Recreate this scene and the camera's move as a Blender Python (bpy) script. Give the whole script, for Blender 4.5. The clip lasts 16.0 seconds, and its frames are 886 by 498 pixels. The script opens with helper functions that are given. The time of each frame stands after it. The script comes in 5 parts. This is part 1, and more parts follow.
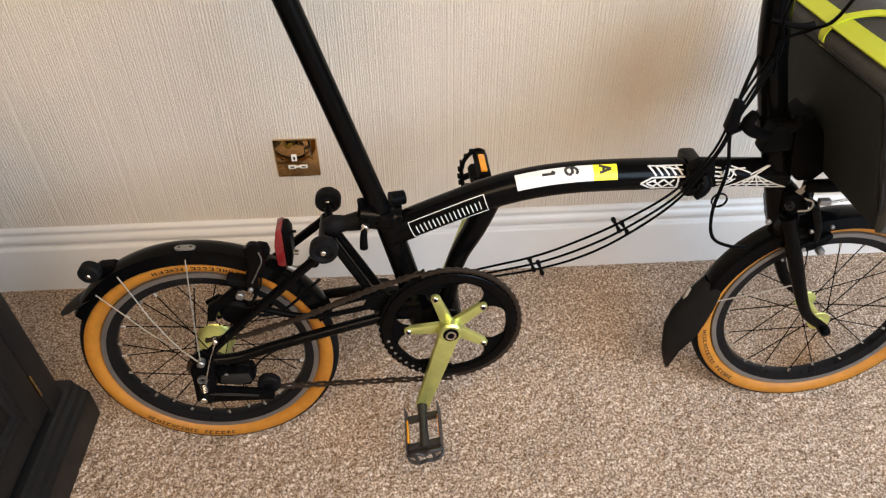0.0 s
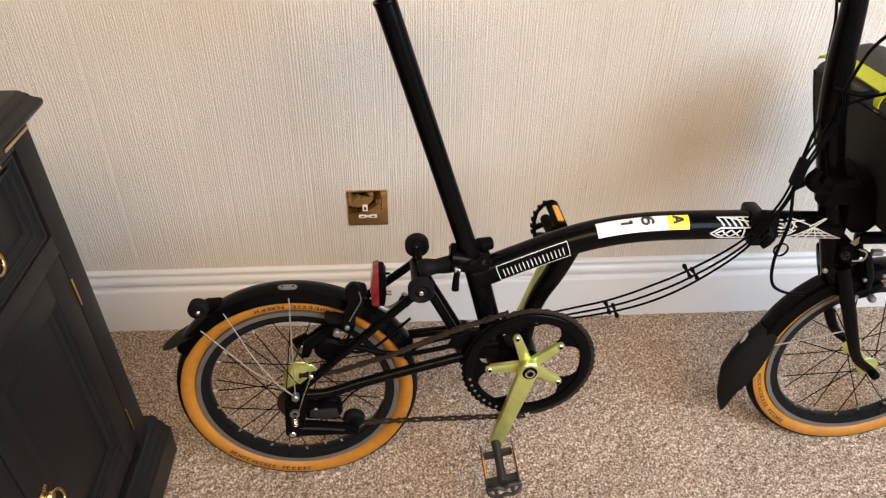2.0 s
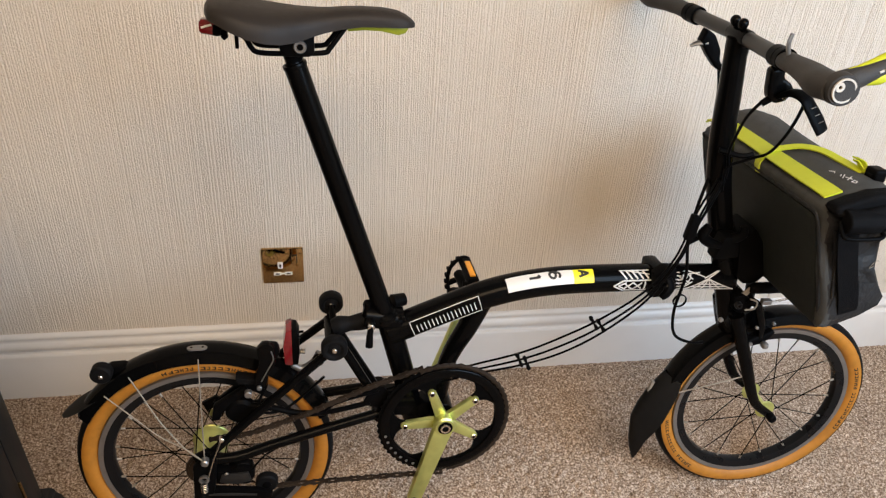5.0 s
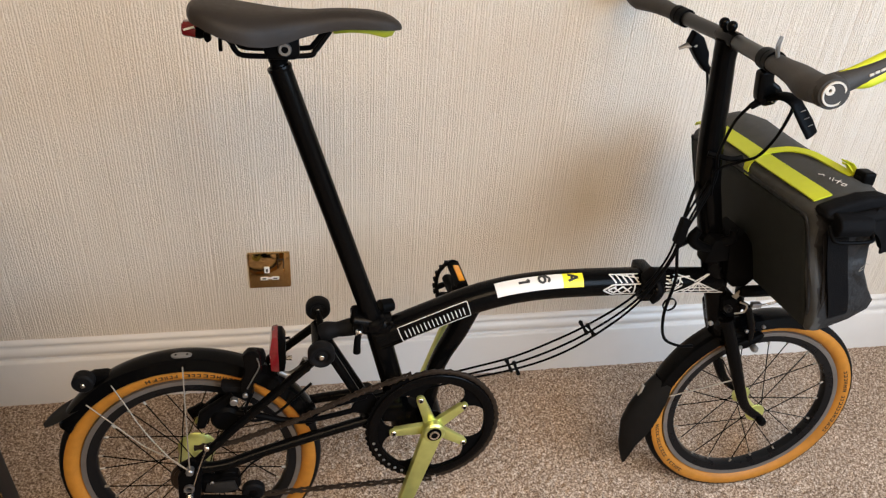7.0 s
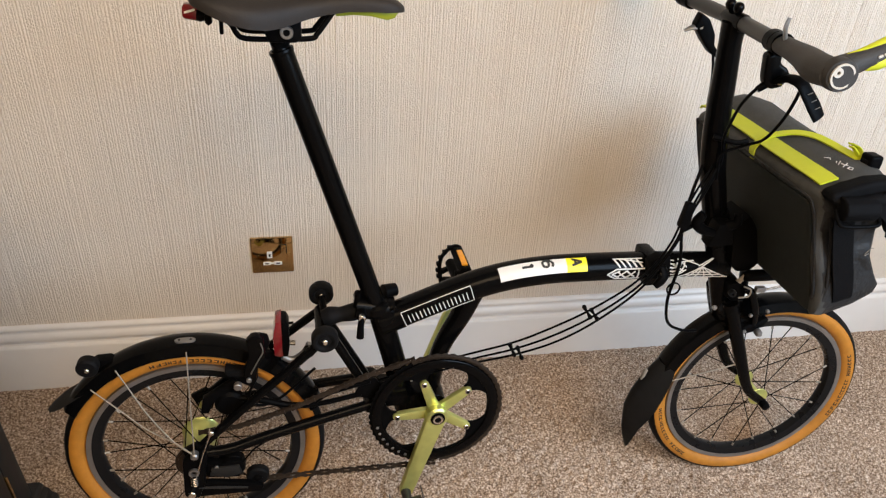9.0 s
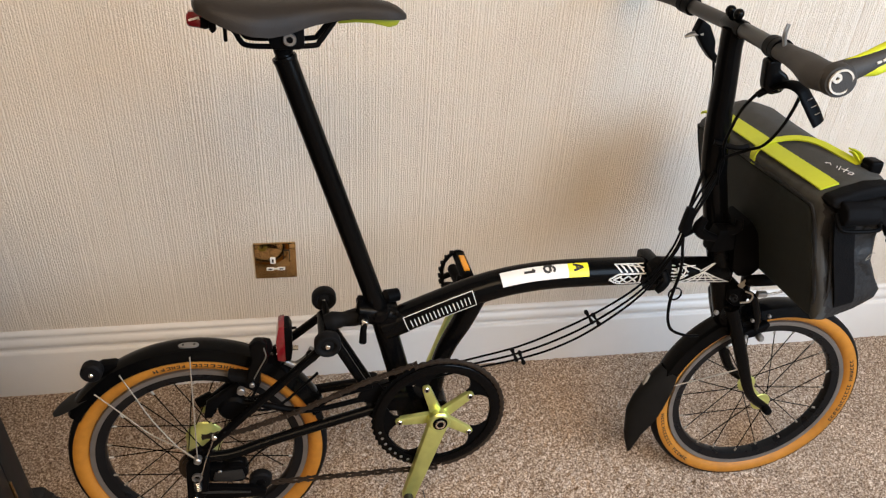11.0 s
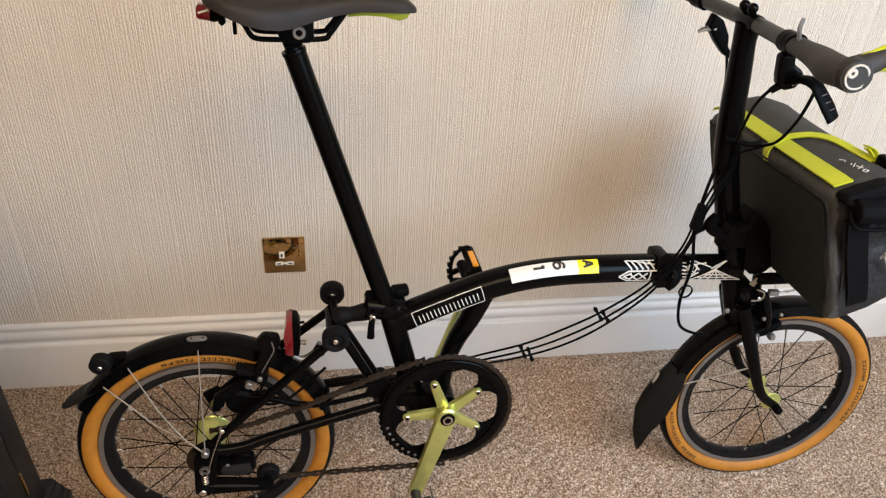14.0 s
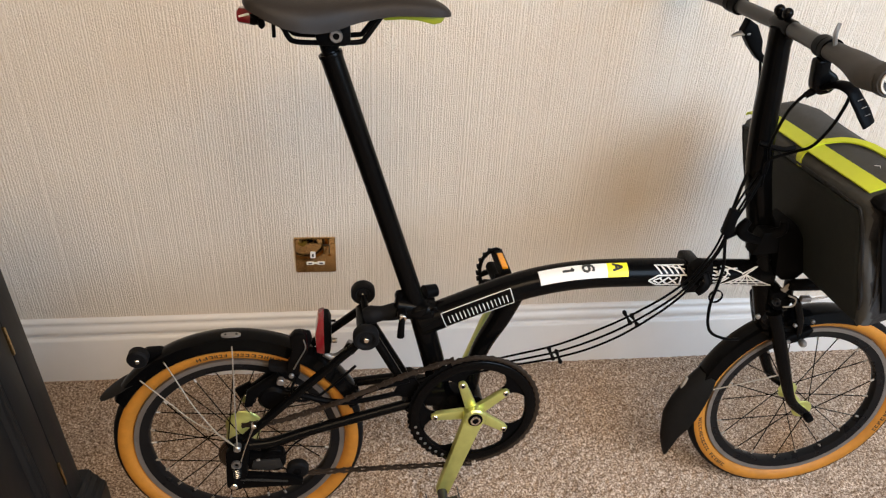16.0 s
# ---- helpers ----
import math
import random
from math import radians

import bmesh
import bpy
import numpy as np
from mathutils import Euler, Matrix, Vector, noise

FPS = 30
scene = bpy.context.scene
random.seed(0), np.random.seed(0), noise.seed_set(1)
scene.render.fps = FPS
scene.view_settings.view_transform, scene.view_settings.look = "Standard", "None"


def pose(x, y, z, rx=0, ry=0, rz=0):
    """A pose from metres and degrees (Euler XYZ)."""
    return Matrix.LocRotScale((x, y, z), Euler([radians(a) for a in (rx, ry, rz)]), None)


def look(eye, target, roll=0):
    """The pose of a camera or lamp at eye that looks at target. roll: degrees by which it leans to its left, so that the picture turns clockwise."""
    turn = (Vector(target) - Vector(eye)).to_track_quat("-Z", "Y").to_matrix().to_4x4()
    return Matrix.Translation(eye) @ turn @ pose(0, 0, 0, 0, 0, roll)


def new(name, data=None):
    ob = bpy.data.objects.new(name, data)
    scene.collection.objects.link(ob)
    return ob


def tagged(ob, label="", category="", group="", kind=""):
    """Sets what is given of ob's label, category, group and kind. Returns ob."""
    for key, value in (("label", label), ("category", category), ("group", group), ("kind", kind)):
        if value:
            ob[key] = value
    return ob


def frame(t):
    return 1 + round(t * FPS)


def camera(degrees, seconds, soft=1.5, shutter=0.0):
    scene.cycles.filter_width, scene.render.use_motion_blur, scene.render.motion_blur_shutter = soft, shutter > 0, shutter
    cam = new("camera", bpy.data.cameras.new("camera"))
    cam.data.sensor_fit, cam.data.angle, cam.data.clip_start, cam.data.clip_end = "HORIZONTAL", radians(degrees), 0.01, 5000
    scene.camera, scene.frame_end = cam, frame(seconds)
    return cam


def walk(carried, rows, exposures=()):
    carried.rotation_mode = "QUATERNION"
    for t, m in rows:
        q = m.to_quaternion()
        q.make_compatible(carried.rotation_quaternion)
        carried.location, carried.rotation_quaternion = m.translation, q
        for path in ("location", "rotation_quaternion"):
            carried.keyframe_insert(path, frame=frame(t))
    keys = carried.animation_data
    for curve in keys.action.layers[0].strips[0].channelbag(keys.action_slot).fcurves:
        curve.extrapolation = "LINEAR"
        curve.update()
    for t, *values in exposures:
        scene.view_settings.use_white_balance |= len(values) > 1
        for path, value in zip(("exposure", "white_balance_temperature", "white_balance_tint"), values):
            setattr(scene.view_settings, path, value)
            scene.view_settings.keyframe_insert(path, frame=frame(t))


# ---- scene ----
cam = camera(63.18, 16.0, soft=1.25)
PATH = [
    (0, (0.2233, -1.2415, 1.1237), (0.3053, 0.1942, -0.1181), -0.37),
    (0.5, (0.1810, -1.2751, 1.1446), (0.2197, 0.2086, -0.0416), -0.04),
    (1, (0.0989, -1.2908, 1.1445), (0.1093, 0.2024, -0.0303), -1.51),
    (1.5, (0.0636, -1.2997, 1.1460), (0.0893, 0.1964, -0.0249), -1.06),
    (2, (0.0682, -1.3135, 1.1572), (0.1797, 0.2172, 0.0371), 0.93),
    (2.5, (0.0887, -1.3240, 1.1662), (0.3833, 0.2631, 0.1640), 3.95),
    (3, (0.0843, -1.3301, 1.1648), (0.4172, 0.2658, 0.1890), 4.49),
    (3.5, (0.0859, -1.3265, 1.1651), (0.3929, 0.2608, 0.1669), 4.03),
    (6, (0.0858, -1.3267, 1.1742), (0.4090, 0.2628, 0.1847), 4.00),
    (6.5, (0.0898, -1.3273, 1.1721), (0.4260, 0.2649, 0.1912), 4.20),
    (7, (0.0898, -1.3141, 1.1689), (0.4293, 0.2711, 0.1780), 4.28),
    (7.5, (0.0889, -1.3107, 1.1662), (0.4255, 0.2664, 0.1614), 4.28),
    (8, (0.0931, -1.3086, 1.1635), (0.4287, 0.2592, 0.1441), 4.26),
    (8.5, (0.0912, -1.3092, 1.1651), (0.4243, 0.2559, 0.1406), 4.22),
    (9, (0.0885, -1.3099, 1.1672), (0.4212, 0.2540, 0.1408), 4.15),
    (11.5, (0.0899, -1.3169, 1.1689), (0.4089, 0.2593, 0.1571), 3.75),
    (12, (0.0954, -1.3179, 1.1683), (0.4089, 0.2582, 0.1546), 3.61),
    (12.5, (0.0941, -1.3193, 1.1682), (0.4075, 0.2553, 0.1521), 3.64),
    (13, (0.0925, -1.3179, 1.1680), (0.4036, 0.2552, 0.1488), 3.66),
    (13.5, (0.0927, -1.3136, 1.1677), (0.4010, 0.2588, 0.1467), 3.80),
    (14, (0.0917, -1.3129, 1.1645), (0.3907, 0.2609, 0.1428), 3.84),
    (14.5, (0.0891, -1.3185, 1.1669), (0.3720, 0.2596, 0.1472), 3.78),
    (15, (0.0864, -1.3232, 1.1663), (0.3506, 0.2589, 0.1479), 3.62),
    (15.5, (0.0846, -1.3241, 1.1639), (0.3317, 0.2615, 0.1465), 3.45),
    (16, (0.0819, -1.3241, 1.1669), (0.3153, 0.2640, 0.1504), 3.33),
]
walk(cam, [(t, look(eye, target, roll)) for t, eye, target, roll in PATH],
     [(0.0, -0.11), (1.5, -0.09), (2.0, -0.04), (2.6, -0.36), (7.0, -0.36), (12.5, -0.29), (16.0, -0.29)])

# ---- world and lights ----
world = bpy.data.worlds.new("world")
scene.world = world
world.use_nodes = True
sky = world.node_tree.nodes.new("ShaderNodeTexSky")
sky.sky_type = "NISHITA"
sky.sun_disc = False
sky.sun_elevation, sky.sun_rotation = radians(40), radians(60)
world.node_tree.links.new(sky.outputs[0], world.node_tree.nodes["Background"].inputs[0])
world.node_tree.nodes["Background"].inputs[1].default_value = 0.1


def area_lamp(name, m, w, h, watts, colour):
    data = bpy.data.lights.new(name, "AREA")
    data.shape, data.size, data.size_y, data.energy, data.color = "RECTANGLE", w, h, watts, colour
    ob = new(name, data)
    ob.matrix_world = m
    return ob


area_lamp("window_daylight", look((1.68, -1.85, 1.42), (1.20, -0.80, 0.0)), 1.6, 1.2, 82, (0.60, 0.78, 1.0))
area_lamp("ceiling_lamp_light", look((0.22, -1.80, 2.34), (0.10, -1.15, 0.45)), 1.8, 1.3, 98, (1.0, 0.744, 0.480))


# ---- materials ----
def material(name, base, rough=0.5, metal=0.0, coat=0.0, spec=0.5, var=0.0, scale=40.0, bump=0.0, bump_scale=200.0,
             stretch=(1, 1, 1), second=None, rvar=0.0, depth=0.002):
    """A Principled material with colour noise at two scales and a fine relief."""
    m = bpy.data.materials.new(name)
    m.use_nodes = True
    nt = m.node_tree
    b = nt.nodes["Principled BSDF"]
    b.inputs["Base Color"].default_value = (*base, 1)
    b.inputs["Roughness"].default_value = rough
    b.inputs["Metallic"].default_value = metal
    b.inputs["Coat Weight"].default_value = coat
    b.inputs["Specular IOR Level"].default_value = spec
    co = nt.nodes.new("ShaderNodeTexCoord")
    mp = nt.nodes.new("ShaderNodeMapping")
    mp.inputs["Scale"].default_value = stretch
    nt.links.new(co.outputs["Object"], mp.inputs[0])
    if var or second:
        n1 = nt.nodes.new("ShaderNodeTexNoise")
        n1.inputs["Scale"].default_value, n1.inputs["Detail"].default_value = scale, 5
        n2 = nt.nodes.new("ShaderNodeTexNoise")
        n2.inputs["Scale"].default_value, n2.inputs["Detail"].default_value = scale / 9, 3
        add = nt.nodes.new("ShaderNodeMath")
        add.operation = "ADD"
        half = nt.nodes.new("ShaderNodeMapRange")
        half.inputs[1].default_value, half.inputs[2].default_value = 0.7, 1.3
        for n, k in ((n1, 0), (n2, 1)):
            nt.links.new(mp.outputs[0], n.inputs["Vector"])
            nt.links.new(n.outputs[0], add.inputs[k])
        nt.links.new(add.outputs[0], half.inputs[0])
        mix = nt.nodes.new("ShaderNodeMix")
        mix.data_type = "RGBA"
        c2 = second or tuple(min(1, c * (1 + var)) for c in base)
        c1 = base if second else tuple(c * (1 - var) for c in base)
        mix.inputs[6].default_value, mix.inputs[7].default_value = (*c1, 1), (*c2, 1)
        nt.links.new(half.outputs[0], mix.inputs[0])
        nt.links.new(mix.outputs[2], b.inputs["Base Color"])
        if rvar:
            rr = nt.nodes.new("ShaderNodeMapRange")
            rr.inputs[3].default_value, rr.inputs[4].default_value = max(0, rough - rvar), min(1, rough + rvar)
            nt.links.new(half.outputs[0], rr.inputs[0])
            nt.links.new(rr.outputs[0], b.inputs["Roughness"])
    if bump:
        n3 = nt.nodes.new("ShaderNodeTexNoise")
        n3.inputs["Scale"].default_value, n3.inputs["Detail"].default_value = bump_scale, 4
        nt.links.new(mp.outputs[0], n3.inputs["Vector"])
        bp = nt.nodes.new("ShaderNodeBump")
        bp.inputs["Strength"].default_value, bp.inputs["Distance"].default_value = bump, depth
        nt.links.new(n3.outputs[0], bp.inputs["Height"])
        nt.links.new(bp.outputs[0], b.inputs["Normal"])
    return m


WALLPAPER = material("wallpaper", (0.745, 0.672, 0.580), 0.75, var=0.02, scale=150, bump=1.0, bump_scale=380, stretch=(0.85, 1, 0.85), spec=0.2, depth=0.0044)
PAINT = material("white_paint", (0.70, 0.68, 0.655), 0.35, var=0.02, scale=25, bump=0.05, bump_scale=90)
# for the unseen walls and ceiling, kept duller so they bounce less light
PLASTER = material("plaster", (0.56, 0.53, 0.48), 0.8, var=0.03, scale=20, bump=0.1)


def carpet():
    """Cut pile: flecks of light and dark yarn a few millimetres wide, with faint broad wear."""
    m = material("carpet", (0.3, 0.25, 0.2), 0.95, spec=0.05, bump=1.0, bump_scale=300)
    nt = m.node_tree
    co = nt.nodes.new("ShaderNodeTexCoord")
    fine, broad = nt.nodes.new("ShaderNodeTexNoise"), nt.nodes.new("ShaderNodeTexNoise")
    fine.inputs["Scale"].default_value, fine.inputs["Detail"].default_value, fine.inputs["Roughness"].default_value = 235, 3, 0.72
    broad.inputs["Scale"].default_value, broad.inputs["Detail"].default_value = 9, 3
    ramp = nt.nodes.new("ShaderNodeValToRGB")
    stops = ((0.34, (0.095, 0.062, 0.042)), (0.46, (0.250, 0.176, 0.124)), (0.55, (0.455, 0.350, 0.266)), (0.66, (0.76, 0.645, 0.53)))
    for k, (p, c) in enumerate(stops):
        e = ramp.color_ramp.elements[k] if k < 2 else ramp.color_ramp.elements.new(p)
        e.position, e.color = p, (*c, 1)
    mul = nt.nodes.new("ShaderNodeMix")
    mul.data_type, mul.blend_type = "RGBA", "MULTIPLY"
    mul.inputs[0].default_value = 1.0
    tone = nt.nodes.new("ShaderNodeMapRange")
    tone.inputs[1].default_value, tone.inputs[2].default_value, tone.inputs[3].default_value, tone.inputs[4].default_value = 0.3, 0.7, 0.86, 1.06
    nt.links.new(co.outputs["Object"], fine.inputs["Vector"])
    nt.links.new(co.outputs["Object"], broad.inputs["Vector"])
    nt.links.new(fine.outputs[0], ramp.inputs[0])
    nt.links.new(broad.outputs[0], tone.inputs[0])
    nt.links.new(ramp.outputs[0], mul.inputs[6])
    nt.links.new(tone.outputs[0], mul.inputs[7])
    nt.links.new(mul.outputs[2], nt.nodes["Principled BSDF"].inputs["Base Color"])
    return m


CARPET = carpet()
CABINET = material("black_furniture_paint", (0.0102, 0.0100, 0.0100), 0.38, spec=0.17, var=0.15, scale=30, bump=0.08, bump_scale=120, stretch=(1, 1, 0.3), rvar=0.06)
RAWWOOD = material("bare_wood", (0.42, 0.25, 0.12), 0.6, var=0.2, scale=60, bump=0.2)
BRASS = material("polished_brass", (0.50, 0.37, 0.18), 0.24, 1.0, var=0.08, scale=50, rvar=0.05)
SOCKET = material("socket_brass", (0.60, 0.42, 0.20), 0.07, 1.0, var=0.05, scale=30)
WHITE_PLASTIC = material("white_plastic", (0.85, 0.84, 0.80), 0.35, var=0.01)
BLACK = material("satin_black_paint", (0.0020, 0.0020, 0.0021), 0.24, spec=0.065, var=0.1, scale=30, rvar=0.05, coat=0.02)
MATT = material("black_plastic", (0.0025, 0.0025, 0.0027), 0.42, spec=0.03, var=0.15, scale=60, bump=0.1, bump_scale=300, rvar=0.08)
GLOSS = material("gloss_black_plastic", (0.002, 0.002, 0.0021), 0.18, spec=0.08, var=0.1, rvar=0.05, scale=20)
RUBBER = material("rubber", (0.0055, 0.0055, 0.006), 0.6, spec=0.07, var=0.2, scale=80, bump=0.2)
FLAP = material("dark_grey_rubber", (0.015, 0.0145, 0.014), 0.5, var=0.15, scale=60, bump=0.1, spec=0.25)
TAN = material("tan_sidewall", (0.40, 0.158, 0.014), 0.6, var=0.16, scale=70, bump=0.15, bump_scale=900)
STAY = material("dull_wire", (0.30, 0.265, 0.22), 0.6, 0.5, var=0.1)
BLACKINK = material("black_print", (0.012, 0.012, 0.012), 0.5, var=0.1)
INK = material("dark_print", (0.014, 0.008, 0.004), 0.6, var=0.1)
ALLOY = material("brushed_alloy", (0.27, 0.265, 0.26), 0.42, 0.85, var=0.1, scale=80, rvar=0.08)
DARKALLOY = material("dark_rim", (0.006, 0.0062, 0.007), 0.3, 0.0, spec=0.15, var=0.1, rvar=0.05)
STEEL = material("steel", (0.62, 0.60, 0.57), 0.25, 1.0, var=0.08, scale=80, rvar=0.06)
CHAIN = material("oiled_chain", (0.040, 0.0295, 0.022), 0.42, 0.7, var=0.3, scale=300, rvar=0.1)
GREEN = material("lime_anodised", (0.56, 0.59, 0.20), 0.34, 0.75, var=0.1, scale=60, rvar=0.06)
SADDLE = material("grey_saddle_cover", (0.0215, 0.0178, 0.0156), 0.52, spec=0.2, var=0.12, scale=120, bump=0.25, bump_scale=600, rvar=0.05)
LIMEPL = material("lime_plastic", (0.22, 0.25, 0.006), 0.4, var=0.08)
FABRIC = material("grey_bag_fabric", (0.0475, 0.0482, 0.0466), 0.68, spec=0.25, var=0.2, scale=60, bump=0.35, bump_scale=700)
# back panel cloth: darker than the lid, its shade put into the colour
OLIVE_SHADED = material("shaded_olive_bag_fabric", (0.0152, 0.0176, 0.0156), 0.75, spec=0.2, var=0.2, scale=60, bump=0.35, bump_scale=700)
WEB = material("black_webbing", (0.0035, 0.0035, 0.0040), 0.7, spec=0.06, var=0.2, scale=100, bump=0.4, bump_scale=500)
YELLOW = material("fluorescent_yellow", (0.485, 0.535, 0.012), 0.55, var=0.06, scale=60, bump=0.2, bump_scale=700)
RED = material("red_reflector", (0.17, 0.008, 0.012), 0.18, var=0.15, scale=200, coat=0.5)
AMBER = material("amber_reflector", (0.75, 0.30, 0.012), 0.2, var=0.15, scale=200, coat=0.5)
WHITE = material("white_print", (0.62, 0.61, 0.585), 0.5, var=0.03)
SIDEFAB = material("black_bag_fabric", (0.010, 0.010, 0.0105), 0.6, spec=0.3, var=0.25, scale=40, bump=0.5, bump_scale=90, depth=0.006)
CREAM = material("pale_print", (0.50, 0.47, 0.42), 0.5, var=0.03)
STICKER = material("white_sticker", (0.70, 0.67, 0.63), 0.45, var=0.03, scale=20)
YSTICK = material("yellow_sticker", (0.86, 0.74, 0.02), 0.45, var=0.03)
PEDAL = material("worn_pedal_plastic", (0.028, 0.0255, 0.0245), 0.48, spec=0.35, var=0.25, scale=90, bump=0.2, bump_scale=400, rvar=0.08)
GRIP = material("grip_rubber", (0.0225, 0.0210, 0.0199), 0.68, var=0.15, scale=80, bump=0.3, bump_scale=500)
BAR = material("satin_dark_bar", (0.0195, 0.0191, 0.0188), 0.42, 0.2, var=0.1)


# ---- mesh tools ----
LAYOUT = None  # set while parts are drawn in coordinates that still need the frame's fitted proportions


def part(name, bm, mat, parent=None, label="", xf=None, smooth=True):
    """Links a bmesh as one mesh object under a thing or a part."""
    if xf is not None:
        bm.transform(xf)
    if LAYOUT is not None:
        bm.transform(LAYOUT)
    bmesh.ops.recalc_face_normals(bm, faces=bm.faces[:])
    me = bpy.data.meshes.new(name)
    bm.to_mesh(me)
    bm.free()
    me.materials.append(mat)
    if smooth:
        me.shade_smooth()
        me.set_sharp_from_angle(angle=radians(38))
    ob = new(name, me)
    if parent:
        ob.parent = parent
    if label:
        tagged(ob, label)
    return ob


def thing(name, label, category, group="", m=None):
    ob = new(name)
    ob.empty_display_size = 0.05
    if m is not None:
        ob.matrix_world = m
    return tagged(ob, label, category, group)


def smooth_path(pts, n=8):
    """Catmull-Rom through the points."""
    P = [Vector(p) for p in pts]
    P = [2 * P[0] - P[1]] + P + [2 * P[-1] - P[-2]]
    out = []
    for i in range(1, len(P) - 2):
        a, b, c, d = P[i - 1:i + 3]
        for k in range(n):
            t = k / n
            out.append(0.5 * (2 * b + (c - a) * t + (2 * a - 5 * b + 4 * c - d) * t * t + (3 * b - a - 3 * c + d) * t ** 3))
    return out + [P[-2]]


def sweep(bm, pts, radius, seg=12, cap=True, flat=1.0, up=None):
    """A tube along the points; radius a number or one for each point; flat squeezes it along its second axis."""
    pts = [Vector(p) for p in pts]
    rad = radius if isinstance(radius, (list, tuple)) else [radius] * len(pts)
    rings, ref = [], Vector(up) if up else None
    for i, p in enumerate(pts):
        d = (pts[min(i + 1, len(pts) - 1)] - pts[max(i - 1, 0)]).normalized()
        if ref is None:
            ref = d.orthogonal()
        u = (ref - d * ref.dot(d)).normalized()
        ref = u
        v = d.cross(u)
        rings.append([bm.verts.new(p + rad[i] * (math.cos(q) * u + flat * math.sin(q) * v))
                      for q in (2 * math.pi * k / seg for k in range(seg))])
    for a, b in zip(rings, rings[1:]):
        for k in range(seg):
            bm.faces.new((a[k], a[(k + 1) % seg], b[(k + 1) % seg], b[k]))
    if cap:
        bm.faces.new(rings[0][::-1])
        bm.faces.new(rings[-1])
    return bm


def tube(pts, radius, seg=12, n=0, **k):
    bm = bmesh.new()
    if n:
        m = len(pts)
        path = smooth_path(pts, n)
        if isinstance(radius, (list, tuple)):
            radius = [float(np.interp(i / n, range(m), radius)) for i in range(len(path))]
        pts = path
    return sweep(bm, pts, radius, seg, **k)


def lathe(profile, centre=(0, 0, 0), axis="Y", seg=48, closed=False, a0=0.0, a1=2 * math.pi, bm=None, cap=True):
    """Turns (radius, offset) round an axis through centre. Angles run from +X towards +Z for axis Y."""
    bm = bm or bmesh.new()
    full = abs(a1 - a0 - 2 * math.pi) < 1e-6
    steps = seg if full else seg + 1
    rows = []
    for i in range(steps):
        q = a0 + (a1 - a0) * i / seg
        c, s = math.cos(q), math.sin(q)
        row = []
        for r, o in profile:
            p = {"Y": (r * c, o, r * s), "Z": (r * c, r * s, o), "X": (o, r * c, r * s)}[axis]
            row.append(bm.verts.new(Vector(centre) + Vector(p)))
        rows.append(row)
    m = len(profile)
    for i in range(seg):
        a, b = rows[i], rows[(i + 1) % steps]
        for k in range(m if closed else m - 1):
            bm.faces.new((a[k], a[(k + 1) % m], b[(k + 1) % m], b[k]))
    if cap and not closed and full:
        for k in (0, m - 1):
            if profile[k][0] > 1e-5:
                bm.faces.new([r[k] for r in rows])
    if closed and not full:
        bm.faces.new(rows[0])
        bm.faces.new(rows[-1])
    bmesh.ops.remove_doubles(bm, verts=bm.verts[:], dist=1e-6)
    return bm


def disc(centre, radius, half, axis="Y", seg=24, bev=0.001):
    return lathe([(0, -half), (radius - bev, -half), (radius, -half + bev), (radius, half - bev), (radius - bev, half), (0, half)], centre, axis, seg)


def box(lo, hi, bev=0.002, bm=None, seg=2):
    bm = bm or bmesh.new()
    lo, hi = Vector(lo), Vector(hi)
    r = bmesh.ops.create_cube(bm, size=1)
    for v in r["verts"]:
        v.co = (lo + hi) / 2 + Vector([a * b for a, b in zip(v.co, hi - lo)])
    if bev:
        edges = {e for v in r["verts"] for e in v.link_edges}
        bmesh.ops.bevel(bm, geom=list(edges), offset=bev, segments=seg, affect="EDGES", profile=0.6)
    return bm


def prism(poly, o0, o1, axis="Y", bev=0.002, bm=None, seg=2):
    """A polygon, (x, z) for axis Y, (y, z) for X, (x, y) for Z, given depth from o0 to o1."""
    bm = bm or bmesh.new()

    def p3(a, b, o):
        return {"Y": (a, o, b), "X": (o, a, b), "Z": (a, b, o)}[axis]
    A = [bm.verts.new(p3(a, b, o0)) for a, b in poly]
    B = [bm.verts.new(p3(a, b, o1)) for a, b in poly]
    fs = [bm.faces.new(A), bm.faces.new(B[::-1])]
    for i in range(len(A)):
        j = (i + 1) % len(A)
        fs.append(bm.faces.new((A[j], A[i], B[i], B[j])))
    bmesh.ops.recalc_face_normals(bm, faces=fs)
    if bev:
        bmesh.ops.bevel(bm, geom=list({e for f in fs for e in f.edges}), offset=bev, segments=seg, affect="EDGES", profile=0.6)
    return bm


def structure(name, bm, mat, label):
    return tagged(part(name, bm, mat), label, kind="structure")


def grid_mesh(name, xs, ys, zs_fn, mat):
    """A sheet over xs by ys whose third value comes from zs_fn(X, Y)."""
    X, Y = np.meshgrid(xs, ys)
    co = np.stack([X, Y, zs_fn(X, Y)], -1).reshape(-1, 3)
    nx, ny = len(xs), len(ys)
    i = (np.arange(ny - 1)[:, None] * nx + np.arange(nx - 1)[None]).reshape(-1)
    f = np.stack([i, i + 1, i + nx + 1, i + nx], -1)
    me = bpy.data.meshes.new(name)
    me.from_pydata(co.tolist(), [], f.tolist())
    me.materials.append(mat)
    me.shade_smooth()
    return new(name, me)


# ---- the room ----
X0, X1, Y0, ZC = -1.5, 1.78, -3.2, 2.4
rng = np.random.default_rng(5)


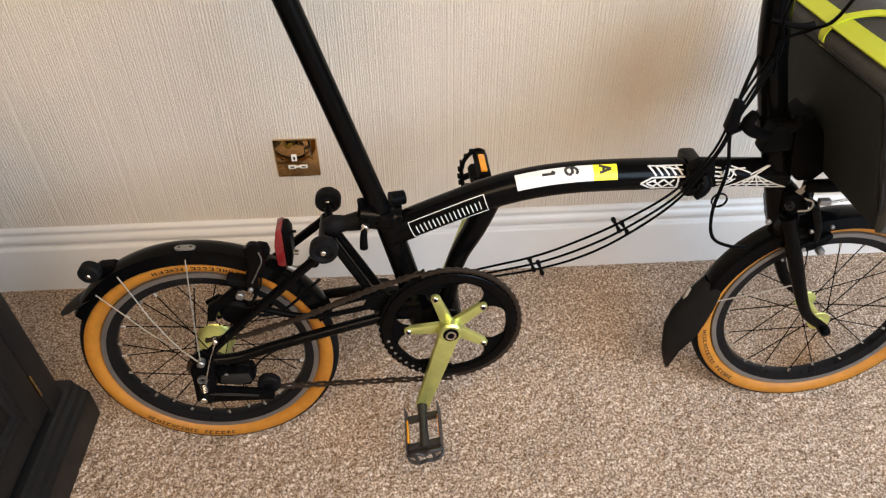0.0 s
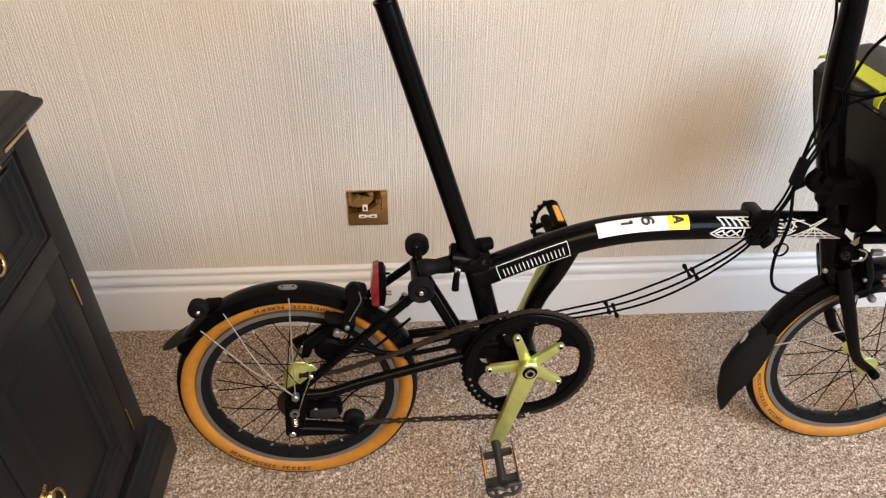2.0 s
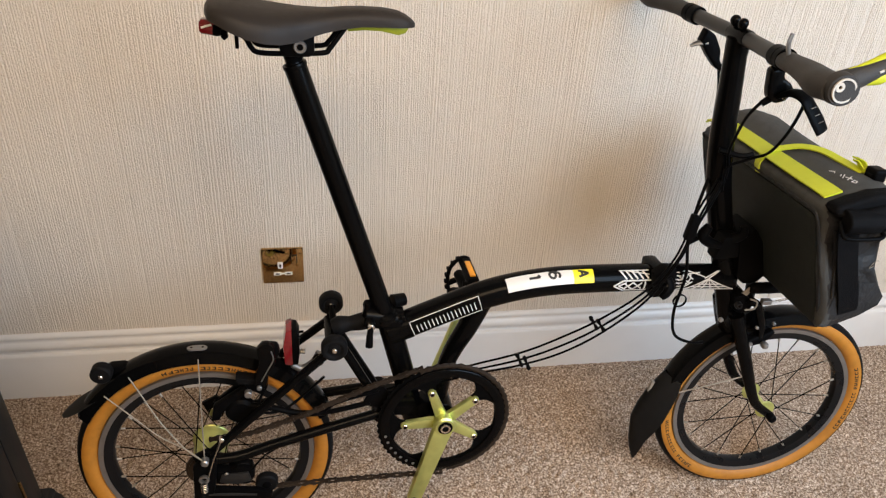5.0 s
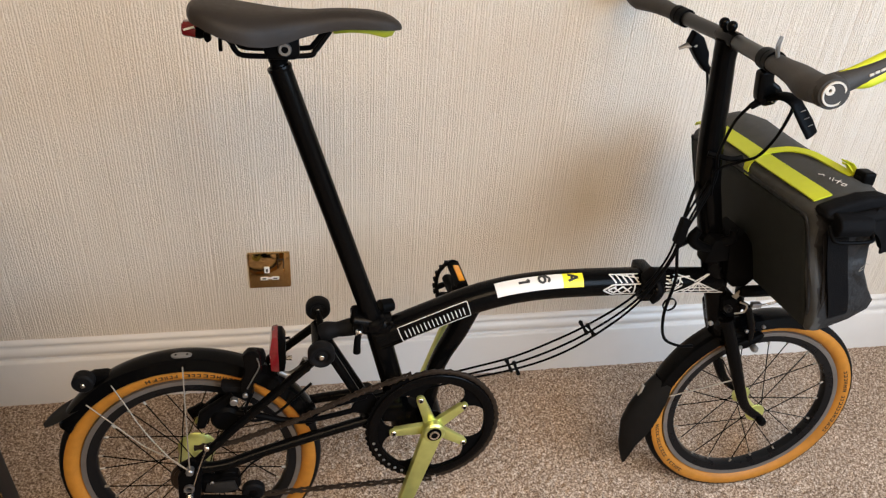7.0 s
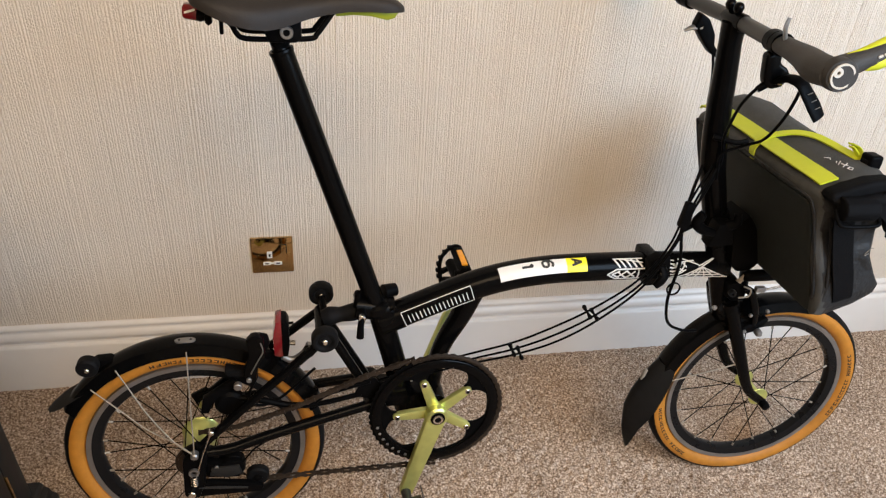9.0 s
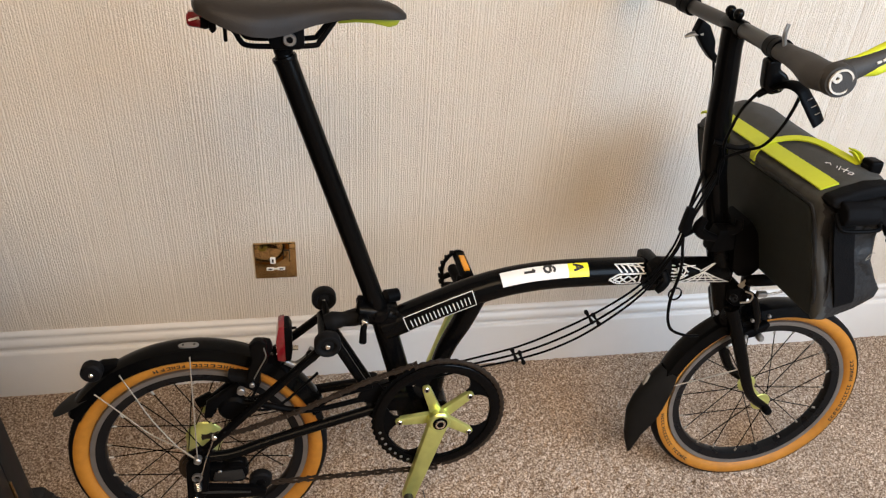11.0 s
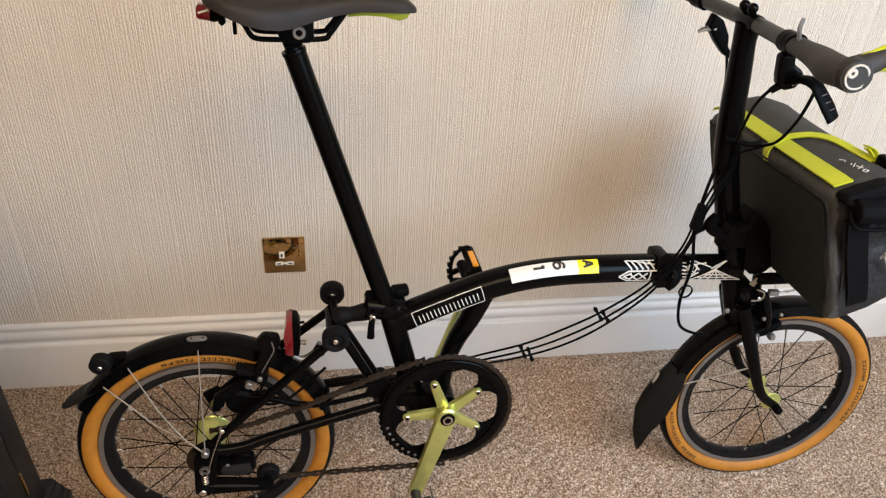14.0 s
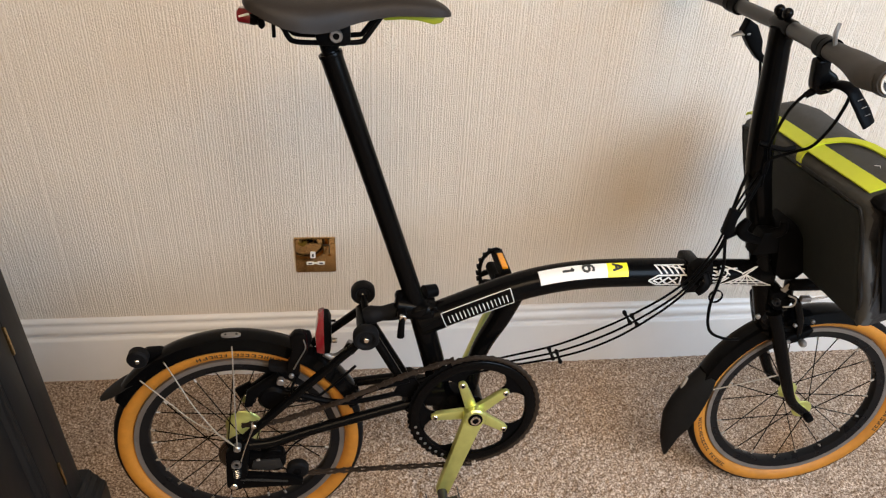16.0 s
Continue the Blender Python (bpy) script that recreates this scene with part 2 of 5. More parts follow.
def pile(X, Y):
    z = rng.normal(0, 1, X.shape)
    z = z + 0.6 * np.roll(z, 1, 0) + 0.6 * np.roll(z, 1, 1)
    big = rng.normal(0, 1, (X.shape[0] // 14 + 2, X.shape[1] // 14 + 2))
    big = np.kron(big, np.ones((14, 14)))[:X.shape[0], :X.shape[1]]
    for _ in range(6):
        big = (big + np.roll(big, 3, 0) + np.roll(big, -3, 0) + np.roll(big, 3, 1) + np.roll(big, -3, 1)) / 5
    return -0.0045 + (0.0016 * z + 0.0008 * big) * np.clip((-0.012 - Y) / 0.02, 0.25, 1)


ys = np.concatenate([np.arange(Y0, -1.15, 0.1), np.arange(-1.15, 0.0, 0.0042)])
xs = np.concatenate([np.arange(X0, -0.75, 0.03), np.arange(-0.75, 1.75, 0.0042), np.arange(1.75, X1 + 0.02, 0.03)])
tagged(grid_mesh("floor", xs, ys, pile, CARPET), "beige and brown flecked cut pile carpet", kind="structure")


def strings(bm, x0, x1, z0, z1, base, seed):
    """String-like vertical ridges: rounded threads of uneven width side by side, here and there parted by a deeper groove."""
    xs, hs, x = [], [], x0
    r = random.Random(seed)
    while x < x1:
        for _ in range(r.choice((1, 2, 2, 3, 4))):
            w = r.choice((0.0030, 0.0036, 0.0042, 0.0050, 0.0060))
            h = r.choice((0.0005, 0.0008, 0.0011, 0.0014))
            for k, q in ((0.0, 0.0), (0.12, 0.50), (0.26, 0.88), (0.48, 1.0), (0.70, 0.90), (0.88, 0.52)):
                xs.append(x + k * w)
                hs.append(base + q * h)
            x += w
        gap, deep = r.choice((0.0008, 0.0012, 0.0018)), r.choice((0.0001, 0.0002, 0.0004))
        for k in (0.15, 0.85):
            xs.append(x + k * gap)
            hs.append(base - deep)
        x += gap
    low = [bm.verts.new((a, -h, z0)) for a, h in zip(xs, hs)]
    high = [bm.verts.new((a, -h, z1)) for a, h in zip(xs, hs)]
    for i in range(len(xs) - 1):
        bm.faces.new((low[i], low[i + 1], high[i + 1], high[i]))
    return bm


def ridged_wall():
    bm = strings(bmesh.new(), X0, X1, -0.02, ZC, 0.0, 3)
    return box((X0, 0.006, -0.02), (X1, 0.12, ZC), 0, bm)


structure("wall_north", ridged_wall(), WALLPAPER, "cream wallpaper with fine vertical ridges")
# the other walls and the ceiling are out of view, added to close the room
structure("wall_west", box((X0 - 0.12, Y0, -0.02), (X0, 0.12, ZC), 0), PLASTER, "plain cream wall")
structure("wall_south", box((X0 - 0.12, Y0 - 0.12, -0.02), (X1 + 0.12, Y0, ZC), 0), PLASTER, "plain cream wall")
east = box((X1, Y0, -0.02), (X1 + 0.12, -2.85, ZC), 0)
box((X1, -0.60, -0.02), (X1 + 0.12, 0.12, ZC), 0, east)
box((X1, -2.85, -0.02), (X1 + 0.12, -0.60, 0.85), 0, east)
box((X1, -2.85, 2.25), (X1 + 0.12, -0.60, ZC), 0, east)
structure("wall_east", east, PLASTER, "plain cream wall with a window opening")
structure("ceiling", box((X0 - 0.12, Y0 - 0.12, ZC), (X1 + 0.12, 0.12, ZC + 0.1), 0), PLASTER, "plain white ceiling")

skirt = prism([(0.0, -0.02), (-0.0185, -0.02), (-0.0185, 0.1075), (-0.0175, 0.1105), (-0.0150, 0.1122), (-0.0105, 0.1130), (-0.0090, 0.1150), (-0.0088, 0.1185), (-0.0105, 0.1215), (-0.0132, 0.1240), (-0.0145, 0.1280),
               (-0.0142, 0.1330), (-0.0125, 0.1378), (-0.0095, 0.1412), (-0.0078, 0.1432), (-0.0074, 0.1470), (-0.0095, 0.1492), (-0.0102, 0.1520), (-0.0092, 0.1555), (-0.0065, 0.1585), (-0.0030, 0.1602), (0.0, 0.1606)], X0, X1, axis="X", bev=0)
structure("baseboard", skirt, PAINT, "white moulded skirting board along the papered wall")

# ---- the folding bicycle ----
BIKE = pose(-0.1195, -0.4303, -0.002, 0, 0, 1.5) @ pose(0, 0, 0, -4.2)
bike = thing("bicycle", "black folding bicycle with orange tyre walls leaning on the papered wall", "bicycle", m=BIKE)
AXIS_P, AXIS_D = Vector((0.924, 0, 0.472)), Vector((-0.324, 0, 0.946)).normalized()
STEER = Matrix.Translation(AXIS_P) @ Matrix.Rotation(radians(-3.8), 4, AXIS_D) @ Matrix.Translation(-AXIS_P)
# the frame's proportions: a touch shorter and lower than drawn, the bottom bracket higher
PROPORTION = Matrix(((0.9770, 0.0103, 0.0119, 0.0010), (0, 1, 0, 0), (-0.0084, 0.0078, 0.9594, 0.0276), (0, 0, 0, 1)))
RW, FW = (0.0035, 0, 0.2095), (1.0440, 0, 0.2095)


def circle_pt(c, r, deg, y):
    return (c[0] + r * math.cos(radians(deg)), y, c[2] + r * math.sin(radians(deg)))


def wheel(c, spokes, hub_len, flange_r, xf, text_angles):
    rim = part("wheel", lathe([(0.155, -0.009), (0.1530, -0.005), (0.1530, 0.005), (0.155, 0.009), (0.1692, 0.0113), (0.1695, 0.0105),
                               (0.1695, -0.0105), (0.1692, -0.0113)], c, seg=96, closed=True), DARKALLOY, bike, "dark rim with a grey braking track", xf)
    part("brake_track", lathe([(0.1693, -0.0117), (0.1693, 0.0117), (0.1772, 0.0124), (0.1778, 0.0100), (0.1778, -0.0100), (0.1772, -0.0124)],
                              c, seg=96, closed=True), ALLOY, rim, "worn grey alloy braking track", xf)
    rt, R = 0.0172, 0.1938
    prof = [(R + rt * math.cos(radians(a)), rt * math.sin(radians(a))) for a in range(-154, -47, 7)]
    prof2 = [(r, -o) for r, o in prof[::-1]]
    bm = lathe(prof, c, seg=96, cap=False)
    lathe(prof2, c, seg=96, bm=bm, cap=False)
    part("tyre_wall", bm, TAN, rim, "orange tan tyre sidewalls", xf)
    tread = [(R + (rt + 0.0008) * math.cos(radians(a)), (rt + 0.0008) * math.sin(radians(a))) for a in range(-60, 61, 10)]
    tread += [(R + (rt - 0.003) * math.cos(radians(a)), (rt - 0.003) * math.sin(radians(a))) for a in (58, 0, -58)]
    part("tread", lathe(tread, c, seg=96, closed=True), RUBBER, rim, "black rubber tread", xf)
    # the print on the side: plain bars of the letters' size
    for a0 in text_angles:
        bm = bmesh.new()
        q, r = a0, random.Random(int(a0))
        for k in range(19):
            w = r.choice((2.2, 2.7, 3.2))
            if k in (11, 12):
                q += 0.5 * w
                continue
            kind = r.random()
            for u0, u1, v0, v1 in ((-0.0033, 0.0033, 0.0, 0.24), (0.0019, 0.0033, 0.24, 0.70) if kind < 0.6 else (-0.0005, 0.0006, 0.22, 0.68), (-0.0033, -0.0019, 0.24, 0.70) if kind < 0.8 else (-0.0033, 0.0033, 0.5, 0.72)):
                arc = [(R - 0.0025 + u, -math.sqrt(rt * rt - (u - 0.0025) ** 2) - 0.0004) for u in (u0, (u0 + u1) / 2, u1)]
                lathe(arc + [(p[0], p[1] + 0.0012) for p in arc[::-1]], c, seg=2, closed=True, a0=radians(q + v0 * w), a1=radians(q + v1 * w), bm=bm)
            q += w
        part("print", bm, INK, rim, "dark lettering bars on the tyre", xf)
    neck = flange_r * (0.42 if flange_r < 0.03 else 0.86)
    body = lathe([(0.006, -hub_len - 0.002), (neck * 0.9, -hub_len - 0.002), (neck * 0.95, -hub_len), (flange_r - 0.0006, -hub_len), (flange_r, -hub_len + 0.0007), (flange_r, -hub_len + 0.0026), (flange_r - 0.0008, -hub_len + 0.0033), (neck * 1.15, -hub_len + 0.0045), (neck, -hub_len + 0.010),
                  (neck, hub_len - 0.010), (neck * 1.15, hub_len - 0.0045), (flange_r - 0.0008, hub_len - 0.0033), (flange_r, hub_len - 0.0026), (flange_r, hub_len - 0.0007), (flange_r - 0.0006, hub_len), (neck * 0.95, hub_len), (0.006, hub_len + 0.002)], c, seg=36)
    part("hub", body, GREEN, rim, "lime green anodised hub", xf)
    for k in range(spokes):
        side = -1 if k % 2 else 1
        a = 360 * k / spokes
        b = a + (38 if (k // 2) % 2 else -38)
        p0, p1 = circle_pt(c, flange_r - 0.003, b, side * (hub_len - 0.002)), circle_pt(c, 0.1540, a, side * 0.003)
        part("spoke", tube([p0, p1], 0.00105, 5), BLACK, rim, xf=xf)
        p2 = Vector(p1) + (Vector(p0) - Vector(p1)).normalized() * 0.009
        part("nipple", tube([p1, p2], 0.0021, 6), STAY, rim, xf=xf)
    return rim


wheel(RW, 28, 0.034, 0.0325, pose(RW[0], 0, RW[2] - 0.002) @ Matrix.Scale(0.985, 4) @ pose(-RW[0], 0, -RW[2]), (224, 58))
wheel(FW, 20, 0.029, 0.019, STEER, (188, 338))

# axle ends
LAYOUT = PROPORTION
part("axle_nut", disc((0.005, -0.080, 0.243), 0.0062, 0.007, bev=0.002), ALLOY, bike, "steel axle nut")
part("axle_nut", disc((0.003, 0.070, 0.221), 0.010, 0.008), STEEL, bike)
LAYOUT = None
for s in (-1, 1):
    part("axle_nut", lathe([(0, -0.010), (0.0055, -0.010), (0.0075, -0.0085), (0.0085, -0.004), (0.0085, 0.006), (0, 0.006)], (FW[0], s * 0.050, FW[2]), seg=20), MATT, bike, xf=STEER)
LAYOUT = PROPORTION


# main frame
MAIN = [(0.310, 0, 0.423), (0.400, 0, 0.460), (0.465, 0, 0.485), (0.526, 0, 0.500), (0.589, 0, 0.507), (0.658, 0, 0.508), (0.765, 0, 0.506)]
part("main_tube", tube(MAIN, 0.0245, 24, 8), BLACK, bike, "satin black curved main tube")
part("front_tube", tube([(0.785, 0, 0.506), (0.926, 0, 0.498)], 0.0235, 24), BLACK, bike)
part("seat_tube", tube([(0.303, 0, 0.466), (0.337, 0, 0.334), (0.358, 0, 0.234)], 0.0195, 20), BLACK, bike)
part("brace_tube", tube([(0.470, 0, 0.485), (0.447, 0, 0.425), (0.424, 0, 0.377), (0.411, 0, 0.334), (0.403, 0, 0.270)],
                        [0.020, 0.018, 0.016, 0.015, 0.015], 16, 6), BLACK, bike)
part("bottom_bracket", disc((0.403, 0, 0.262), 0.022, 0.036, seg=28), BLACK, bike)
part("bracket_web", prism([(0.346, 0.264), (0.404, 0.286), (0.403, 0.239), (0.360, 0.234)], -0.018, 0.018), BLACK, bike)
part("head_tube", tube([(0.956, 0, 0.379), (0.894, 0, 0.560)], 0.0195, 24), BLACK, bike)
for p, q in (((0.960, 0, 0.367), (0.954, 0, 0.386)), ((0.897, 0, 0.552), (0.889, 0, 0.576))):
    part("headset_cup", tube([p, q], [0.0235, 0.0225], 24), GLOSS, bike)

# main hinge
part("hinge_plate", box((0.762, -0.027, 0.478), (0.787, 0.030, 0.534), 0.006), BLACK, bike)
part("hinge_clamp", prism([(0.755, 0.534), (0.773, 0.547), (0.793, 0.544), (0.797, 0.525), (0.789, 0.500), (0.762, 0.501)], -0.040, -0.020, bev=0.004), MATT, bike)
part("hinge_lever", tube([(0.778, -0.043, 0.528), (0.781, -0.050, 0.515), (0.775, -0.052, 0.504), (0.767, -0.052, 0.495)], [0.009, 0.011, 0.011, 0.008], 12, 5, flat=0.7),
     MATT, bike, "black hinge clamp lever")
part("hinge_bolt", disc((0.778, -0.050, 0.514), 0.010, 0.006, bev=0.003), GLOSS, bike)

# seat post and saddle
post_top = (0.1665, 0, 0.889)
part("seat_post", tube([(0.3035, 0, 0.455), (0.1705, 0, 0.8765)], 0.0160, 24), GLOSS, bike, "glossy black seat post")
part("post_lip", lathe([(0.0125, -0.003), (0.0166, -0.003), (0.0171, 0.0), (0.0166, 0.003), (0.0140, 0.0034), (0.0125, 0.002)], (0, 0, 0), axis="Z", seg=28, closed=True), BLACK, bike, "rounded lip of the post", Matrix.Translation((0.1702, 0, 0.8775)) @ Matrix.Rotation(radians(-17.5), 4, "Y"))
part("post_pin", tube([(0.1705, 0, 0.876), (0.1680, 0, 0.886), post_top, (0.1665, 0, 0.900)], [0.0122, 0.0112, 0.0112, 0.0130], 20), BLACK, bike)
part("post_cap", tube([(0.3050, 0, 0.448), (0.3035, 0, 0.453), (0.3018, 0, 0.461), (0.3005, 0, 0.466)], [0.0225, 0.0240, 0.0240, 0.0190], 24), GLOSS, bike)
part("post_clamp", tube([(0.268, 0, 0.459), (0.329, 0, 0.447)], 0.021, 16), BLACK, bike)
part("clamp_barrel", disc((0.276, 0, 0.458), 0.008, 0.034, seg=16), MATT, bike)
part("clamp_bolt", disc((0.276, -0.037, 0.459), 0.006, 0.004), STEEL, bike, "steel clamp bolt")
part("quick_release", tube([(0.277, -0.036, 0.461), (0.274, -0.040, 0.447), (0.273, -0.040, 0.424)], [0.005, 0.0055, 0.0065], 10, 5), MATT, bike, "black quick release lever")
part("release_knob", tube([(0.270, -0.006, 0.462), (0.272, -0.008, 0.478), (0.273, -0.009, 0.490)], [0.006, 0.0052, 0.0068], 12, 4), GLOSS, bike)
part("stop_disc", tube([(0.316, 0.012, 0.474), (0.337, 0.020, 0.473)], [0.013, 0.011], 14), MATT, bike)
part("seat_bolt", disc((0.330, -0.024, 0.464), 0.004, 0.003), GLOSS, bike)



def saddle():
    """A padded saddle: sections from the tail to the nose, each a domed top with rolled sides."""
    bm = bmesh.new()
    rings = []
    # along, half width, crown height, lower edge
    secs = [(0.061, 0.030, 0.960, 0.949), (0.066, 0.047, 0.9645, 0.945), (0.080, 0.060, 0.966, 0.940), (0.095, 0.066, 0.965, 0.933), (0.112, 0.068, 0.962, 0.926),
            (0.135, 0.066, 0.959, 0.920), (0.155, 0.058, 0.957, 0.9175), (0.175, 0.046, 0.9555, 0.9185), (0.195, 0.036, 0.955, 0.924), (0.215, 0.030, 0.955, 0.929),
            (0.236, 0.027, 0.957, 0.933), (0.260, 0.0255, 0.958, 0.936), (0.290, 0.025, 0.957, 0.936), (0.310, 0.024, 0.9535, 0.9355), (0.322, 0.020, 0.9485, 0.935), (0.329, 0.015, 0.9435, 0.9345), (0.333, 0.009, 0.9395, 0.9345)]
    m = 20
    for x, w, z, lo in secs:
        row = []
        for k in range(m + 1):
            q = math.pi * k / m
            c, s = math.cos(q), math.sin(q)
            row.append(bm.verts.new((x, -w * math.copysign(abs(c) ** 0.75, c), lo + (z - lo) * s ** 0.6)))
        for k in range(m - 1, 0, -1):
            row.append(bm.verts.new((x, -0.9 * w * math.cos(math.pi * k / m), lo - 0.001 + 0.006 * math.sin(math.pi * k / m) * (w > 0.03))))
        rings.append(row)
    n = len(rings[0])
    for a, b in zip(rings, rings[1:]):
        for k in range(n):
            bm.faces.new((a[k], a[(k + 1) % n], b[(k + 1) % n], b[k]))
    bm.faces.new(rings[0])
    bm.faces.new(rings[-1])
    bmesh.ops.subdivide_edges(bm, edges=bm.edges[:], cuts=1, use_grid_fill=True, smooth=0.7)
    return bm


sad = part("saddle", saddle(), SADDLE, bike, "dark grey padded saddle")
part("nose_trim", prism([(0.238, 0.9375), (0.239, 0.9335), (0.242, 0.928), (0.265, 0.930), (0.287, 0.929), (0.309, 0.924), (0.319, 0.927), (0.3235, 0.934), (0.318, 0.9375)], -0.0180, 0.0180, bev=0.0015),
     LIMEPL, sad, "lime green underside of the nose")
for s in (-1, 1):
    rail = [(0.098, s * 0.027, 0.930), (0.110, s * 0.023, 0.917), (0.115, s * 0.022, 0.907), (0.123, s * 0.022, 0.900), (0.150, s * 0.022, 0.8985), (0.207, s * 0.022, 0.900), (0.217, s * 0.021, 0.906),
            (0.228, s * 0.019, 0.920), (0.240, s * 0.016, 0.936)]
    part("rail", tube(rail, 0.0036, 10, 6), MATT, sad, "black saddle rail")
part("saddle_clamp", prism([(0.151, 0.905), (0.151, 0.913), (0.160, 0.922), (0.197, 0.925), (0.197, 0.899), (0.190, 0.895), (0.156, 0.895)], -0.0275, 0.0275, bev=0.003), MATT, bike)
part("clamp_neck", tube([(0.167, 0, 0.883), (0.175, 0, 0.904)], [0.012, 0.012], 14), MATT, bike)
ring = part("clamp_screw", lathe([(0.0045, -0.0315), (0.0078, -0.0315), (0.0088, -0.030), (0.0088, -0.026), (0.0045, -0.026)], (0.178, 0, 0.909), seg=24, closed=True),
            ALLOY, bike, "steel saddle clamp screw")
part("screw_core", disc((0.178, -0.029, 0.909), 0.0046, 0.0015), MATT, ring)
light = part("tail_light", tube([(0.064, 0.0, 0.926), (0.072, 0.0, 0.925), (0.082, 0, 0.924)], [0.0095, 0.0100, 0.007], 20), MATT, bike, "small tail light under the saddle")
part("lens", tube([(0.050, 0, 0.9275), (0.053, 0, 0.9275), (0.067, 0, 0.926)], [0.0075, 0.0095, 0.0100], 20), RED, light, "red lamp lens")
part("lens_top", box((0.052, -0.008, 0.931), (0.070, 0.008, 0.9385), 0.002), RED, light)
part("lens_ridge", tube([(0.053, -0.0095, 0.928), (0.066, -0.0098, 0.932)], 0.0014, 8), WHITE_PLASTIC, light, "pale lamp seam")
part("light_strap", prism([(0.077, 0.926), (0.085, 0.926), (0.086, 0.916), (0.081, 0.912), (0.077, 0.916)], -0.012, -0.002, bev=0.001), MATT, light)
part("light_bracket", tube([(0.080, 0, 0.925), (0.100, 0, 0.934)], 0.005, 10), MATT, light)
part("strap_tail", box((0.0935, -0.006, 0.900), (0.0985, -0.001, 0.932), 0.0015), MATT, light)

# rear frame
for s in (-1, 1):
    part("chainstay", tube([(0.009, s * 0.066, 0.233), (0.058, s * 0.062, 0.232), (0.110, s * 0.055, 0.243), (0.204, s * 0.046, 0.262), (0.299, s * 0.036, 0.279)],
                           0.0088, 12, 5), BLACK, bike)
    part("seatstay", tube([(0.007, s * 0.064, 0.239), (0.082, s * 0.058, 0.310), (0.213, s * 0.044, 0.425)], 0.0074, 12), BLACK, bike)
    part("swing_tube", tube([(0.223, s * 0.016, 0.424), (0.299, s * 0.020, 0.275)], 0.0078, 12), BLACK, bike)
    part("dropout", prism([(-0.016, 0.244), (-0.000, 0.201), (0.018, 0.210), (0.028, 0.243), (0.009, 0.258)], s * 0.066 - 0.003, s * 0.066 + 0.003, bev=0.001), BLACK, bike)
part("suspension_block", tube([(0.216, 0, 0.438), (0.228, 0, 0.4415), (0.245, 0, 0.4435), (0.263, 0, 0.446), (0.288, 0, 0.452)], [0.0130, 0.0160, 0.0125, 0.0148, 0.0150], 20, 4), RUBBER, bike, "black rubber suspension block")
part("stay_bridge", tube([(0.213, -0.046, 0.425), (0.212, 0.046, 0.423)], 0.010, 12), BLACK, bike)
part("pivot_block", tube([(0.297, -0.042, 0.277), (0.296, 0.042, 0.277)], 0.017, 18), BLACK, bike)
part("pivot_plate", prism([(0.283, 0.297), (0.354, 0.293), (0.369, 0.250), (0.307, 0.254), (0.282, 0.265)], -0.020, 0.020, bev=0.003), BLACK, bike)
for s, z in ((-1, 0.444), (1, 0.445)):
    rol = part("roller", lathe([(0.004, -0.0085), (0.0105, -0.0060), (0.0122, -0.0088), (0.0138, -0.0104), (0.0160, -0.0110), (0.0190, -0.0100), (0.0208, -0.0068), (0.0208, 0.0068), (0.019, 0.0095), (0.004, 0.009)],
                               (0.216, s * 0.064, z), seg=36), RUBBER, bike, "small black rolling wheel")
    part("roller_bolt", disc((0.216, s * 0.064 - 0.0088, z), 0.0042, 0.003), STEEL, rol)
part("roller_bracket", tube([(0.216, -0.052, 0.444), (0.219, -0.030, 0.436), (0.220, 0.0, 0.422), (0.219, 0.025, 0.430), (0.216, 0.052, 0.445)], 0.0062, 12, 4), BLACK, bike)


# mudguards
LAYOUT = None
def guard(c, r, a0, a1, w, xf=None):
    outer = [(r + 0.0085 - 0.0085 * (2 * k / 8 - 1) ** 2 * 1.0 - (0.012 if k in (0, 8) else 0), w * (k / 8 - 0.5)) for k in range(9)]
    inner = [(a - 0.0018, b * 0.95) for a, b in outer[::-1]]
    return lathe(outer + inner, c, seg=48, closed=True, a0=radians(a0), a1=radians(a1))


def tongue():
    """A short rubber tongue with a rounded end, curling down behind the guard."""
    bm = bmesh.new()
    rows = []
    for i in range(15):
        q = i / 14
        w = 0.0245 * math.sqrt(max(0.004, 1 - max(0.0, (q - 0.45) / 0.55) ** 2)) * (0.80 + 0.20 * min(1.0, q / 0.4))
        x, z = -0.146 - 0.066 * q, 0.354 - 0.030 * q - 0.010 * q * q
        rows.append([bm.verts.new((x, w * v / 4, z - 0.10 * w * (v / 4) ** 2)) for v in range(-4, 5)])
    for a, b in zip(rows, rows[1:]):
        for k in range(8):
            bm.faces.new((a[k], a[k + 1], b[k + 1], b[k]))
    bmesh.ops.solidify(bm, geom=bm.faces[:], thickness=0.002)
    return bm


fen = part("rear_mudguard", guard(RW, 0.2120, 20, 150, 0.047), GLOSS, bike, "glossy black rear mudguard")
slot = bmesh.new()
rows = []
for i in range(13):
    a, e = radians(85.2 + i * 8.0 / 12), 0.0062 * math.sqrt(max(0.02, 1 - abs(i / 6 - 1) ** 3.5))
    rows.append([slot.verts.new((RW[0] + r * math.cos(a), -0.008 + v * e, RW[2] + r * math.sin(a))) for r, v in ((0.2185, -1), (0.2212, -0.9), (0.2212, 0.9), (0.2185, 1))])
for p, q in zip(rows, rows[1:]):
    for j in range(3):
        slot.faces.new((p[j], q[j], q[j + 1], p[j + 1]))
part("badge", slot, ALLOY, fen, "small silver plate")
